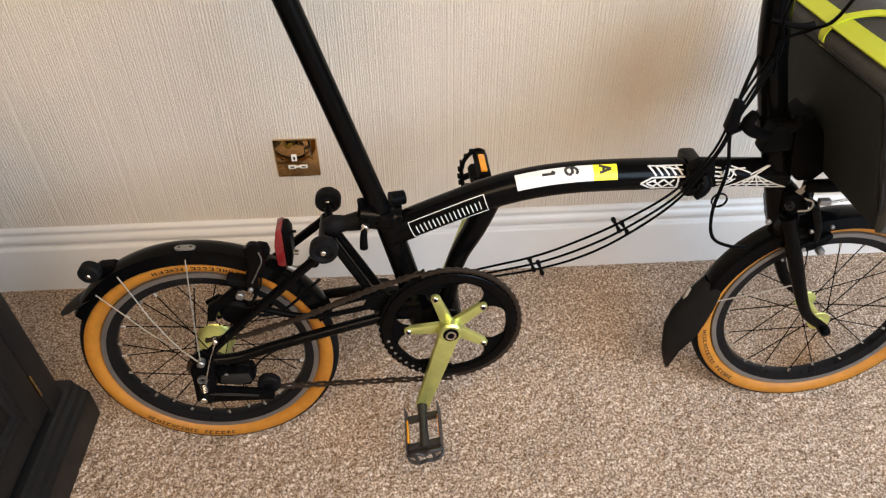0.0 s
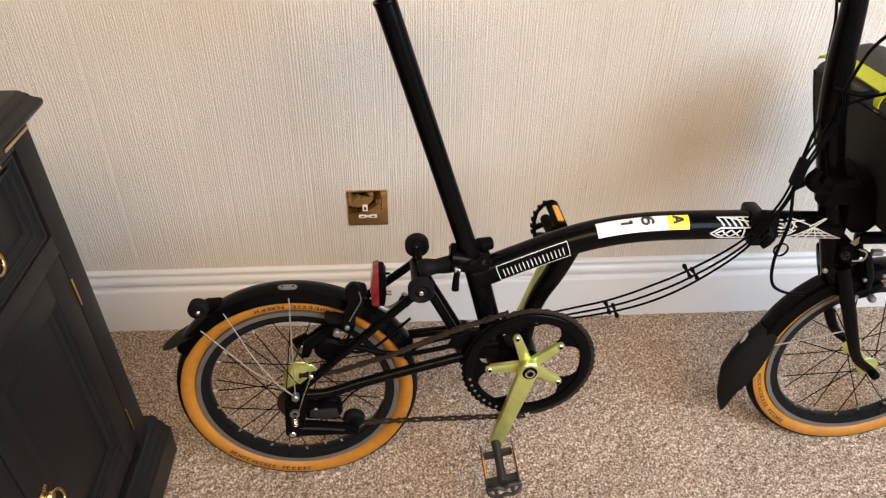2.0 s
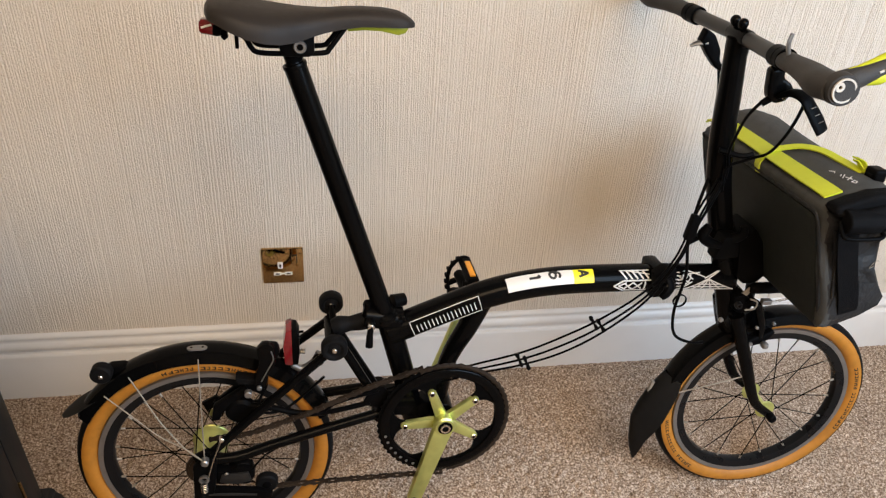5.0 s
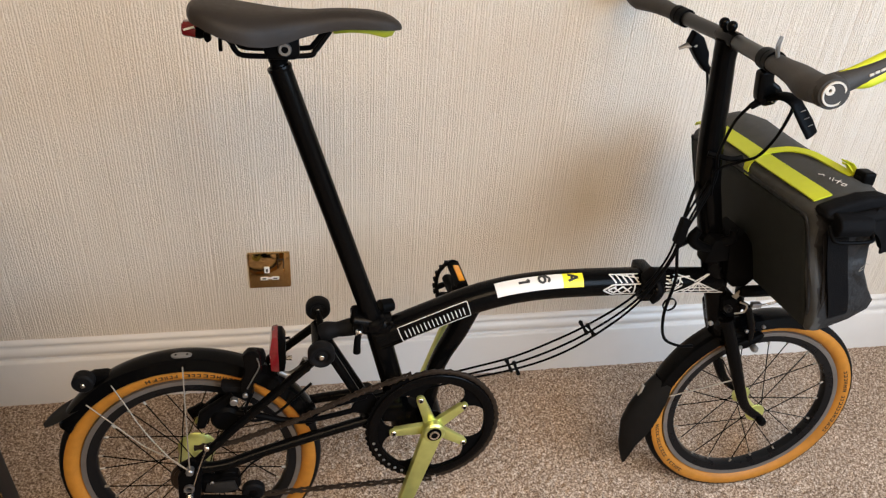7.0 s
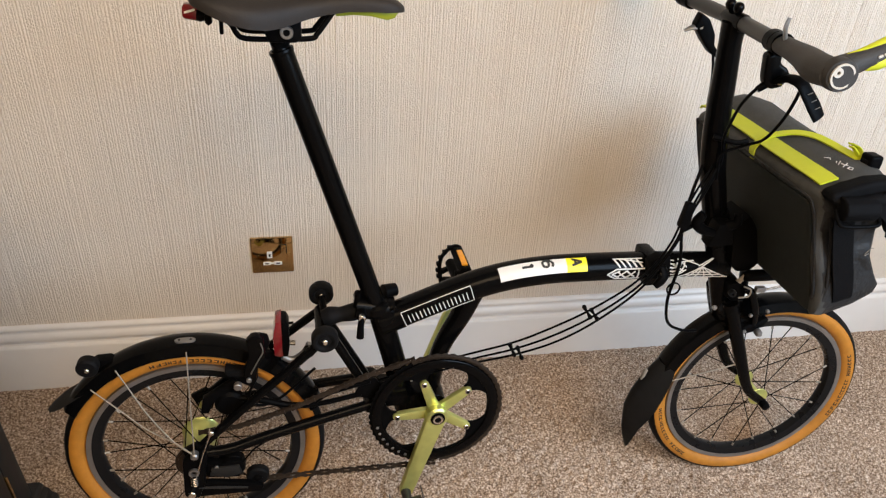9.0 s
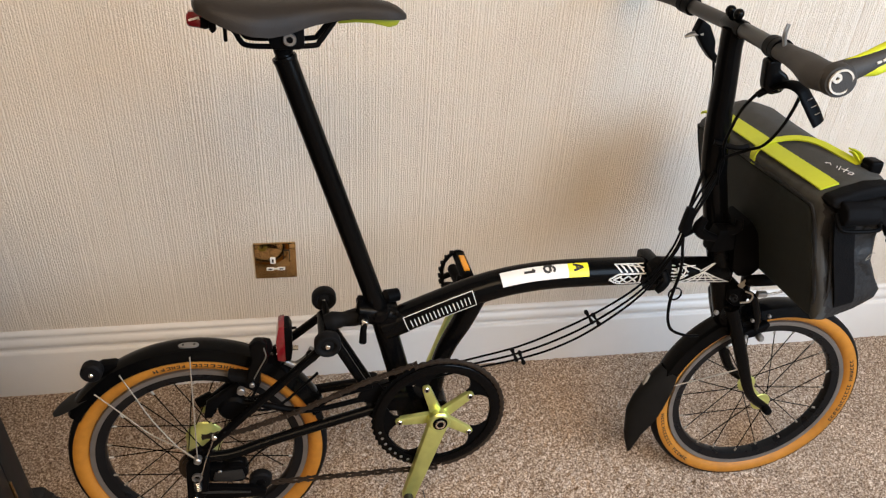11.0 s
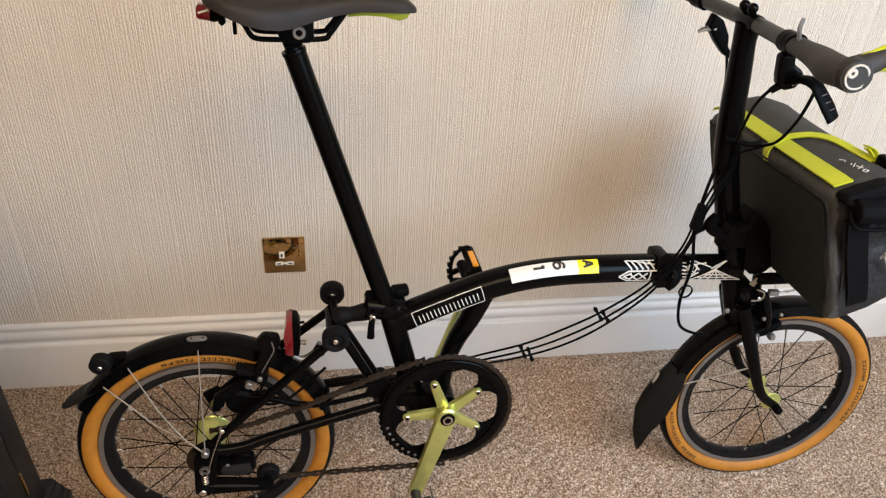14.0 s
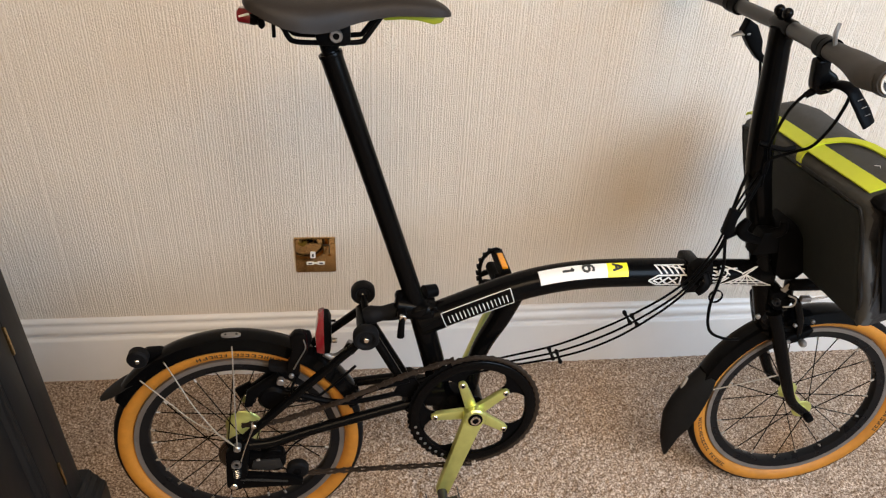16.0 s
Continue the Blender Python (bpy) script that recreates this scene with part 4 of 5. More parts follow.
part("pusher_rail", tube([(0.200, -0.038, 0.296), (0.222, -0.038, 0.312), (0.290, -0.038, 0.330)], 0.0045, 8, 4), MATT, bike)
part("pusher_plate", prism([(0.262, 0.300), (0.276, 0.332), (0.300, 0.334), (0.318, 0.304), (0.300, 0.290)], -0.040, -0.034, bev=0.002), MATT, bike)

# cables
def cable(name, pts, r=0.0025, label="", xf=None):
    return part(name, tube(pts, r, 8, 8), MATT, bike, label, xf)


for k, (dy, dz) in enumerate(((0.004, 0.008), (-0.004, 0.0), (-0.008, -0.009))):
    cable("cable", [(0.308, -0.014 + dy, 0.305 + 0.2 * dz), (0.442, -0.018 + dy, 0.341 + dz * 0.6), (0.540, -0.026 + dy, 0.367 + dz), (0.607, -0.038 + dy, 0.401 + 1.4 * dz), (0.667, -0.050 + dy, 0.445 + 1.2 * dz),
                    (0.736, -0.052 + dy, 0.502 + 0.6 * dz), (0.783, -0.046 + dy, 0.568), (0.808, -0.036 + dy, 0.635 + dz), (0.842, -0.022 + dy, 0.700)], 0.0019, "thin black cable")
cable("cable", [(0.848, 0.01, 0.720), (0.815, -0.02, 0.649), (0.807, -0.030, 0.592), (0.818, -0.030, 0.524), (0.813, -0.028, 0.451), (0.827, -0.024, 0.396), (0.863, -0.020, 0.372), (0.894, -0.018, 0.367)], 0.0028)
part("cable_tie", tube([(0.792, -0.052, 0.601), (0.812, -0.044, 0.604), (0.818, -0.036, 0.606)], 0.0042, 8), MATT, bike)
part("cable_guide", lathe([(0.011, -0.0015), (0.013, -0.0015), (0.013, 0.0015), (0.011, 0.0015)], (0.818, -0.030, 0.472), seg=20, closed=True), MATT, bike)
for x0, z0, x1, z1 in ((0.529, 0.383, 0.535, 0.369), (0.543, 0.376, 0.549, 0.361), (0.653, 0.452, 0.662, 0.437), (0.667, 0.445, 0.675, 0.433)):
    xm, zm = (x0 + x1) / 2, (z0 + z1) / 2
    part("cable_clip", tube([(x0 - 0.001, -0.036, z0 + 0.003), (x0, -0.038, z0), (xm, -0.043, zm), (x1, -0.048, z1), (x1 + 0.001, -0.049, z1 - 0.003)], [0.002, 0.0042, 0.0018, 0.0042, 0.002], 8, 3), MATT, bike, "small black cable clip")

# stem
stem_pts = [(0.889, 0, 0.578), (0.881, 0, 0.602), (0.867, 0, 0.650), (0.853, 0, 0.700), (0.8415, 0, 0.770), (0.834, 0, 0.850), (0.829, 0, 0.900), (0.829, 0, 0.926)]
part("stem", tube(stem_pts, [0.021, 0.0205, 0.0205, 0.0205, 0.020, 0.0180, 0.0170, 0.0190], 20, 6), GLOSS, bike, "glossy black folding stem", STEER)
part("stem_hinge", tube([(0.897, 0, 0.556), (0.880, 0, 0.604)], [0.025, 0.024], 20), BLACK, bike, xf=STEER)
part("stem_clamp", prism([(0.855, 0.562), (0.866, 0.606), (0.894, 0.606), (0.900, 0.566)], -0.048, -0.018, bev=0.005), MATT, bike, xf=STEER)
part("clamp_lever", tube([(0.860, -0.044, 0.590), (0.836, -0.050, 0.600), (0.822, -0.052, 0.614), (0.828, -0.054, 0.632)], [0.007, 0.009, 0.010, 0.007], 10, 4), MATT, bike, "black stem clamp lever", STEER)
part("lever_knob", prism([(0.796, 0.652), (0.809, 0.649), (0.808, 0.612), (0.800, 0.603), (0.790, 0.607)], -0.058, -0.044, bev=0.003), MATT, bike, xf=STEER)
part("hinge_catch", tube([(0.884, -0.040, 0.600), (0.896, -0.046, 0.610), (0.893, -0.048, 0.628)], [0.009, 0.008, 0.006], 10, 3), MATT, bike, xf=STEER)
part("bar_clamp", tube([(0.829, -0.026, 0.930), (0.829, -0.022, 0.930), (0.829, 0.022, 0.930), (0.829, 0.026, 0.930)], [0.0120, 0.0132, 0.0132, 0.0120], 20), BLACK, bike, xf=STEER)
for y in (-0.012, 0.012):
    part("clamp_bolt", lathe([(0, 0.0075), (0.004, 0.0065), (0.007, 0.0035), (0.0080, -0.001), (0.0065, -0.006), (0.004, -0.009)], (0.822, y, 0.951), axis="Z", seg=16), GLOSS, bike, xf=STEER)


def on_bar(s, y, dx=0.0, dz=0.0):
    """A point on the swept handlebar at y metres from its middle."""
    return (0.829 - 0.125 * max(0.0, y - 0.03) + dx, s * y, 0.930 + 0.035 * max(0.0, y - 0.05) + dz)


hb = part("handlebar", tube([on_bar(-1, 0.26), on_bar(-1, 0.10), on_bar(-1, 0.03), on_bar(1, 0.03), on_bar(1, 0.10), on_bar(1, 0.26)], 0.0112, 20), BAR, bike, "dark handlebar with a slight sweep", STEER)
for s in (-1, 1):
    part("grip", tube([on_bar(s, 0.150), on_bar(s, 0.180), on_bar(s, 0.220, -0.002), on_bar(s, 0.262, -0.006, -0.002), on_bar(s, 0.292, -0.003, -0.001)],
                      [0.0145, 0.0152, 0.0180, 0.0215, 0.0190], 20, 5, flat=0.8, up=(1, 0, 0.15)), GRIP, hb, "dark grey shaped rubber grip", STEER)
    part("grip_collar", tube([on_bar(s, 0.140), on_bar(s, 0.152)], 0.0152, 20), MATT, hb, xf=STEER)
    part("bar_end", tube([on_bar(s, 0.282, 0.004, 0.003), on_bar(s, 0.283, 0.028, 0.014), on_bar(s, 0.283, 0.052, 0.025), on_bar(s, 0.282, 0.085, 0.043), on_bar(s, 0.278, 0.112, 0.060)],
                         [0.0150, 0.0125, 0.0125, 0.0120, 0.008], 16, 6), GRIP, hb, "dark grey bar end with lime panels", STEER)
    part("bar_end_panel", tube([on_bar(s, 0.282, 0.010, 0.019), on_bar(s, 0.282, 0.030, 0.0235), on_bar(s, 0.282, 0.050, 0.033), on_bar(s, 0.281, 0.082, 0.051), on_bar(s, 0.278, 0.104, 0.065)],
                               [0.002, 0.006, 0.0072, 0.0070, 0.004], 12, 5), YELLOW, hb, "lime rubber panel", STEER)
    part("bar_end_panel", tube([on_bar(s, 0.288, 0.030, 0.006), on_bar(s, 0.288, 0.044, 0.012), on_bar(s, 0.288, 0.062, 0.022), on_bar(s, 0.286, 0.092, 0.039)], [0.003, 0.0082, 0.0085, 0.006], 12, 5), YELLOW, hb, "lime rubber panel", STEER)
    for x0, x1 in ((0.040, 0.0445), (0.046, 0.0505), (0.052, 0.0565), (0.058, 0.0625), (0.0645, 0.066), (0.068, 0.0695)):
        part("bar_end_print", tube([on_bar(s, 0.2958, x0, 0.0205 + 0.5 * (x0 - 0.040)), on_bar(s, 0.2958, x1, 0.0205 + 0.5 * (x1 - 0.040))], 0.0017, 6, flat=0.5, up=(-0.45, 0, 0.9)), CREAM, hb, "small pale print bar", STEER)
    cx, _, cz = on_bar(s, 0.302)
    part("end_cap", tube([on_bar(s, 0.288), on_bar(s, 0.299), on_bar(s, 0.3015)], [0.0195, 0.0188, 0.0175], 28), GRIP, hb, "dark end cap", STEER)
    part("cap_ring", lathe([(0.0124, -0.001), (0.0146, -0.001), (0.0146, 0.001), (0.0124, 0.001)], (cx, s * 0.3020, cz), seg=28, closed=True), CREAM, hb, "pale ring mark", STEER)
    part("cap_mark", lathe([(0.0022, -0.001), (0.0056, -0.001), (0.0056, 0.001), (0.0022, 0.001)], (cx - 0.0065, s * 0.3020, cz + 0.004), seg=16, closed=True), CREAM, hb, "pale dot mark", STEER)
    part("lever_clamp", tube([on_bar(s, 0.122), on_bar(s, 0.138)], 0.0150, 18), MATT, hb, xf=STEER)

# near brake lever
lev = part("brake_lever", prism([(0.799, 0.920), (0.803, 0.890), (0.806, 0.880), (0.818, 0.872), (0.832, 0.876), (0.842, 0.890), (0.834, 0.901), (0.822, 0.908), (0.820, 0.925)], -0.150, -0.134, bev=0.005, seg=3), GLOSS, hb, "black brake lever", STEER)
part("lever_blade", tube([(0.818, -0.150, 0.884), (0.828, -0.164, 0.893), (0.838, -0.177, 0.891), (0.847, -0.183, 0.879), (0.858, -0.189, 0.863), (0.867, -0.193, 0.849)], [0.007, 0.009, 0.0105, 0.0115, 0.0125, 0.0112], 14, 5, flat=0.34, up=(0.75, 0, 0.6)), MATT, lev, xf=STEER)
for d in (0.0, 0.009, 0.018):
    part("lever_mark", tube([(0.843 + 0.75 * d, -0.1905 - 0.25 * d, 0.880 - d), (0.849 + 0.75 * d, -0.1905 - 0.25 * d, 0.883 - d)], 0.0006, 6), ALLOY, lev, xf=STEER)
part("cable_barrel", tube([(0.818, -0.140, 0.880), (0.804, -0.139, 0.869)], [0.006, 0.0045], 12), MATT, lev, xf=STEER)
part("lever_pivot", disc((0.826, -0.1525, 0.884), 0.004, 0.0015), STEEL, lev, xf=STEER)
# far brake lever
part("brake_lever", prism([(0.826, 0.893), (0.833, 0.915), (0.850, 0.905), (0.865, 0.880), (0.868, 0.862), (0.884, 0.846), (0.878, 0.840), (0.862, 0.850), (0.845, 0.868)], 0.110, 0.130, bev=0.004, seg=3), MATT, hb, "black brake lever", STEER)
part("shift_lever", tube([on_bar(-1, 0.165, -0.006, 0.010), on_bar(-1, 0.165, -0.010, 0.024), on_bar(-1, 0.164, -0.008, 0.037)], [0.0045, 0.0050, 0.0045], 10, 4, flat=0.55), ALLOY, hb, "small grey shift lever", STEER)
part("shift_lever", tube([(0.840, 0.112, 0.892), (0.824, 0.116, 0.890), (0.812, 0.118, 0.884)], [0.004, 0.005, 0.003], 10, 4, flat=0.6), ALLOY, hb, "small grey shift lever", STEER)
cable("brake_cable", [(0.815, -0.140, 0.880), (0.804, -0.138, 0.870), (0.806, -0.110, 0.839), (0.822, -0.070, 0.795), (0.836, -0.040, 0.755), (0.852, -0.024, 0.71), (0.835, -0.030, 0.66), (0.806, -0.038, 0.60)], 0.0024, "thin black cable", STEER)
cable("gear_cable", [(0.856, -0.152, 0.915), (0.864, -0.144, 0.878), (0.867, -0.135, 0.850), (0.874, -0.110, 0.811), (0.879, -0.075, 0.770), (0.872, -0.045, 0.748), (0.846, -0.030, 0.725), (0.850, -0.026, 0.68)], 0.0024, "thin black cable", STEER)
cable("brake_cable", [(0.872, 0.120, 0.852), (0.880, 0.116, 0.81), (0.868, 0.085, 0.76), (0.848, 0.03, 0.71), (0.846, 0.0, 0.65)], 0.0024, "thin black cable", STEER)
part("cable_band", tube([(0.830, -0.020, 0.752), (0.862, -0.034, 0.748), (0.880, -0.036, 0.752)], 0.0045, 8, 3), MATT, bike, xf=STEER)

# carrier block
cb = part("carrier_block", prism([(0.905, 0.585), (0.930, 0.612), (0.958, 0.575), (0.975, 0.515), (0.960, 0.500), (0.935, 0.498), (0.918, 0.515)], -0.030, 0.036, bev=0.006), MATT, bike, "black luggage carrier block")
part("carrier_latch", tube([(0.946, -0.036, 0.494), (0.952, -0.036, 0.494), (0.985, -0.034, 0.492), (1.012, -0.032, 0.490)], [0.007, 0.0105, 0.0110, 0.0105], 16), MATT, cb)

# prints on the tubes
def along_main(x):
    pts = smooth_path(MAIN, 8)
    for a, b in zip(pts, pts[1:]):
        if a.x <= x <= b.x:
            k = (x - a.x) / (b.x - a.x)
            d = (b - a).normalized()
            return a.lerp(b, k), d
    return (Vector((x, 0, 0.506 - 0.05 * (x - 0.765))), Vector((1, 0, -0.05)).normalized()) if x > 0.7 else (pts[0], (pts[1] - pts[0]).normalized())


DX, KX = 0.0063, 1.0193


def on_tube(x, ang, r):
    """A point on the round tube: along it x (as drawn), and turned ang degrees from the side that faces the room towards the top."""
    p, d = along_main(DX + KX * x)
    n = Vector((-d.z, 0, d.x))
    return p + r * (math.cos(radians(ang)) * Vector((0, -1, 0)) + math.sin(radians(ang)) * n)


def patch(bm, x0, x1, g0, g1, r=0.0249, nx=2, na=4):
    """A thin curved film on the main tube."""
    V = [[bm.verts.new(on_tube(x0 + (x1 - x0) * i / nx, g0 + (g1 - g0) * j / na, r)) for j in range(na + 1)] for i in range(nx + 1)]
    W = [[bm.verts.new(on_tube(x0 + (x1 - x0) * i / nx, g0 + (g1 - g0) * j / na, r - 0.0006)) for j in range(na + 1)] for i in range(nx + 1)]
    for i in range(nx):
        for j in range(na):
            bm.faces.new((V[i][j], V[i + 1][j], V[i + 1][j + 1], V[i][j + 1]))
    rim = [(i, 0) for i in range(nx + 1)] + [(nx, j) for j in range(1, na + 1)] + [(i, na) for i in range(nx - 1, -1, -1)] + [(0, j) for j in range(na - 1, 0, -1)]
    for (a, b), (c, d) in zip(rim, rim[1:] + rim[:1]):
        bm.faces.new((V[a][b], V[c][d], W[c][d], W[a][b]))
    return bm


def stroke(bm, a, b, w, r=0.0250, seg=4):
    """A thin line on the main tube from a to b, each (along, angle)."""
    k = 0.0245 * math.pi / 180
    dx, dg = b[0] - a[0], (b[1] - a[1]) * k
    L = math.hypot(dx, dg) or 1
    nx, ng = -dg / L * w / 2, dx / L * w / 2 / k
    rows = []
    for i in range(seg + 1):
        t = i / seg
        x, g = a[0] + t * (b[0] - a[0]), a[1] + t * (b[1] - a[1])
        rows.append([bm.verts.new(on_tube(x + s * nx, g + s * ng, r + o)) for s, o in ((-1, -0.0008), (-1, 0), (1, 0), (1, -0.0008))])
    for p, q in zip(rows, rows[1:]):
        for j in range(3):
            bm.faces.new((p[j], q[j], q[j + 1], p[j + 1]))
    bm.faces.new(rows[0])
    bm.faces.new(rows[-1][::-1])


# frame round the maker's name, drawn as plain bars
bm = bmesh.new()
gx0, gx1, gg = 0.334, 0.444, 37
for a, b in (((gx0, -gg), (gx1, -gg)), ((gx1, -gg), (gx1, gg)), ((gx1, gg), (gx0, gg)), ((gx0, gg), (gx0, -gg))):
    stroke(bm, a, b, 0.0011)
part("name_panel_outline", bm, WHITE, bike, "white outlined panel on the main tube")
for k in range(16):
    bm = bmesh.new()
    x = gx0 + 0.0085 + k * 0.0062
    stroke(bm, (x, -17), (x, 17), 0.0013)
    part("name_bar", bm, WHITE, bike, "white lettering bar")
part("number_sticker", patch(bmesh.new(), 0.491, 0.601, 15, 74, nx=12, na=8), STICKER, bike, "white paper sticker with a number")
part("letter_sticker", patch(bmesh.new(), 0.601, 0.636, 15, 74, nx=4, na=8), YSTICK, bike, "yellow paper sticker with a letter")


def glyph(bm, strokes, x, g, size, w=0.0040):
    """Draws a character turned a quarter, its foot towards the seat; strokes in a unit box."""
    k = 0.0245 * math.pi / 180
    for (u0, v0), (u1, v1) in strokes:
        stroke(bm, (x + v0 * size, g - u0 * size / k * 0.75), (x + v1 * size, g - u1 * size / k * 0.75), w, 0.0255, 3)


SIX = [((0.95, 0.85), (0.6, 1.0)), ((0.6, 1.0), (0.2, 0.8)), ((0.2, 0.8), (0.05, 0.4)), ((0.05, 0.4), (0.2, 0.05)), ((0.2, 0.05), (0.6, 0.0)),
       ((0.6, 0.0), (0.95, 0.2)), ((0.95, 0.2), (0.9, 0.5)), ((0.9, 0.5), (0.5, 0.6)), ((0.5, 0.6), (0.08, 0.45))]
ONE = [((0.55, 0.0), (0.55, 1.0)), ((0.55, 1.0), (0.25, 0.78))]
LETTER_A = [((0.05, 0.0), (0.5, 1.0)), ((0.5, 1.0), (0.95, 0.0)), ((0.2, 0.35), (0.8, 0.35))]
bm = bmesh.new()
glyph(bm, SIX, 0.561, 73, 0.018)
glyph(bm, ONE, 0.528, 71, 0.018)
part("digits", bm, BLACKINK, bike, "black digits 6 and 1")
bm = bmesh.new()
glyph(bm, LETTER_A, 0.610, 70, 0.017)
part("letter", bm, BLACKINK, bike, "black letter A")
# white line pattern at the hinge
bm = bmesh.new()
for k in range(5):
    stroke(bm, (0.684 + 0.010 * k, 58), (0.694 + 0.010 * k, 24), 0.0028)
for k in range(2):
    stroke(bm, (0.682 + 0.012 * k, 60), (0.735, 60 - 18 * k), 0.0020)
for a, b in (((0.672, -4), (0.688, 18)), ((0.672, -4), (0.690, -30)), ((0.688, 18), (0.738, 18)), ((0.690, -30), (0.738, -30)), ((0.690, 8), (0.706, -24)), ((0.706, -24), (0.722, 8)),
             ((0.690, -20), (0.706, 10)), ((0.706, 10), (0.722, -20)), ((0.728, 14), (0.728, -26)), ((0.680, -4), (0.694, 10)), ((0.680, -4), (0.694, -22))):
    stroke(bm, a, b, 0.0026)
part("line_pattern", bm, WHITE, bike, "white geometric line pattern")
bm = bmesh.new()
for k in range(6):
    stroke(bm, (0.776 + 0.003 * k, 52 - 16 * k), (0.792 + 0.002 * k, 48 - 15 * k), 0.0022)
cx, cg = 0.845, 22
for rad in (0.012, 0.019, 0.026):
    ring_pts = [(0.786 + rad * math.cos(q), 40 + rad / 0.000428 * 0.9 * math.sin(q)) for q in (radians(a) for a in range(-80, 1, 20))]
    for a, b in zip(ring_pts, ring_pts[1:]):
        stroke(bm, a, b, 0.0020)
for x in (0.800, 0.818, 0.836, 0.856, 0.876, 0.900):
    stroke(bm, (cx, cg), (x, -34), 0.0018)
for g, h in ((-2, 0.4), (-16, 0.66), (-32, 0.96)):
    stroke(bm, (cx - 0.045 * h, g), (cx + 0.055 * h, g), 0.0018, seg=6)
for a, b in (((0.838, 24), (0.866, 56)), ((0.870, 58), (0.846, 24)), ((0.800, 56), (0.816, 20)), ((0.808, 56), (0.838, 30)), ((0.790, 30), (0.812, 4)), ((0.790, -34), (0.815, 10)), ((0.800, 40), (0.83, 48))):
    stroke(bm, a, b, 0.0020)
part("line_pattern", bm, WHITE, bike, "white geometric line pattern")

# ---- the bag on the front carrier ----
LAYOUT = None
BAG = BIKE @ Matrix.Translation((0.900, -0.180, 0)) @ Matrix.Rotation(radians(-3.1), 4, "Z") @ Matrix.Translation((-0.900, 0.180, 0))
bag = thing("handlebar_bag", "dark grey roll-top bag with yellow straps on the bicycle carrier", "bag", m=BAG)


def panel_x(z):
    """The back panel leans towards the rider."""
    return 1.1045 - 0.30 * z


def bag_body():
    """Sections across the bag from the wall side to the room side: a flat back, a sloping lid and a slumped front."""
    prof = [(0.9515, 0.510), (0.9380, 0.555), (0.9215, 0.610), (0.9050, 0.665), (0.8925, 0.7065), (0.8945, 0.7145), (0.9020, 0.7205), (0.9260, 0.7285), (0.9520, 0.7385), (0.9760, 0.7425), (0.9960, 0.7390), (1.0090, 0.7240),
            (1.0130, 0.6950), (1.0110, 0.6550), (1.0140, 0.6150), (1.0280, 0.5800), (1.0430, 0.5600), (1.0400, 0.5440), (1.0120, 0.5250), (0.9800, 0.5120), (0.9650, 0.5070)]
    cx, cz = 0.965, 0.622
    bm = bmesh.new()
    rows = []
    n = len(prof)
    cuts = [(0.196, 0.74), (0.192, 0.88), (0.182, 0.955), (0.165, 0.985), (0.13, 1.0), (0.09, 1.0), (0.05, 1.0), (0.01, 1.0), (-0.03, 1.0), (-0.07, 1.0), (-0.11, 1.0), (-0.145, 1.0), (-0.165, 0.995), (-0.178, 0.975), (-0.186, 0.925), (-0.190, 0.80), (-0.190, 0.62), (-0.189, 0.36)]
    for y, k in cuts:
        row = []
        for x, z in prof:
            lid = max(0.0, min(1.0, (z - 0.70) / 0.03))
            puff = 0.010 * lid * max(0.0, (y + 0.05) / 0.24) * (x > 0.94)
            slump = 0.012 * noise.noise(Vector((x * 22, y * 14, z * 22))) * (x > 0.985 or y < -0.17)
            pinch = 0.010 * max(0.0, 1 - abs(z - 0.665) / 0.06) if y < -0.17 else 0.0
            row.append(bm.verts.new((cx + (x - cx) * k + slump, y + pinch + 0.5 * slump, cz + (z - cz) * k + puff + 0.0025 * noise.noise(Vector((x * 30, y * 18, 3.1))) * lid)))
        rows.append(row)
    for a, b in zip(rows, rows[1:]):
        for k in range(n):
            bm.faces.new((a[k], a[(k + 1) % n], b[(k + 1) % n], b[k]))
    bm.faces.new(rows[0])
    bm.faces.new(rows[-1])
    bmesh.ops.subdivide_edges(bm, edges=bm.edges[:], cuts=1, use_grid_fill=True, smooth=0.7)
    return bm


body = part("bag_body", bag_body(), FABRIC, bag, "dark grey coated fabric")
body.data.materials.append(SIDEFAB)
for poly in body.data.polygons:
    c = poly.center
    if (c.y < -0.176 and c.x > panel_x(c.z) + 0.010 and c.z < 0.728) or (c.x > 0.985 and c.z < 0.712):
        poly.material_index = 1


def panel_sheet(y0, y1, z0, z1, corner, lift, thick):
    """A stiff sheet on the back of the bag with rounded corners and soft edges."""
    ring = []
    for cy, cz, a0 in ((y1 - corner, z1 - corner, 0), (y0 + corner, z1 - corner, 90), (y0 + corner, z0 + corner, 180), (y1 - corner, z0 + corner, 270)):
        ring += [(cy + corner * math.cos(radians(a0 + 15 * k)), cz + corner * math.sin(radians(a0 + 15 * k))) for k in range(7)]
    cy, cz = (y0 + y1) / 2, (z0 + z1) / 2
    bm = bmesh.new()
    loops = []
    for inset, up in ((0.0, 0.0), (0.0004, 0.6 * thick), (0.0025, thick), (0.010, thick)):
        loops.append([bm.verts.new((panel_x(z) - lift - up, y, z)) for y, z in ((cy + (a - cy) * (1 - inset / abs(y1 - cy)), cz + (b - cz) * (1 - inset / (z1 - cz))) for a, b in ring)])
    for a, b in zip(loops, loops[1:]):
        for k in range(len(ring)):
            j = (k + 1) % len(ring)
            bm.faces.new((a[k], a[j], b[j], b[k]))
    bm.faces.new(loops[-1])
    bm.faces.new(loops[0][::-1])
    return bm


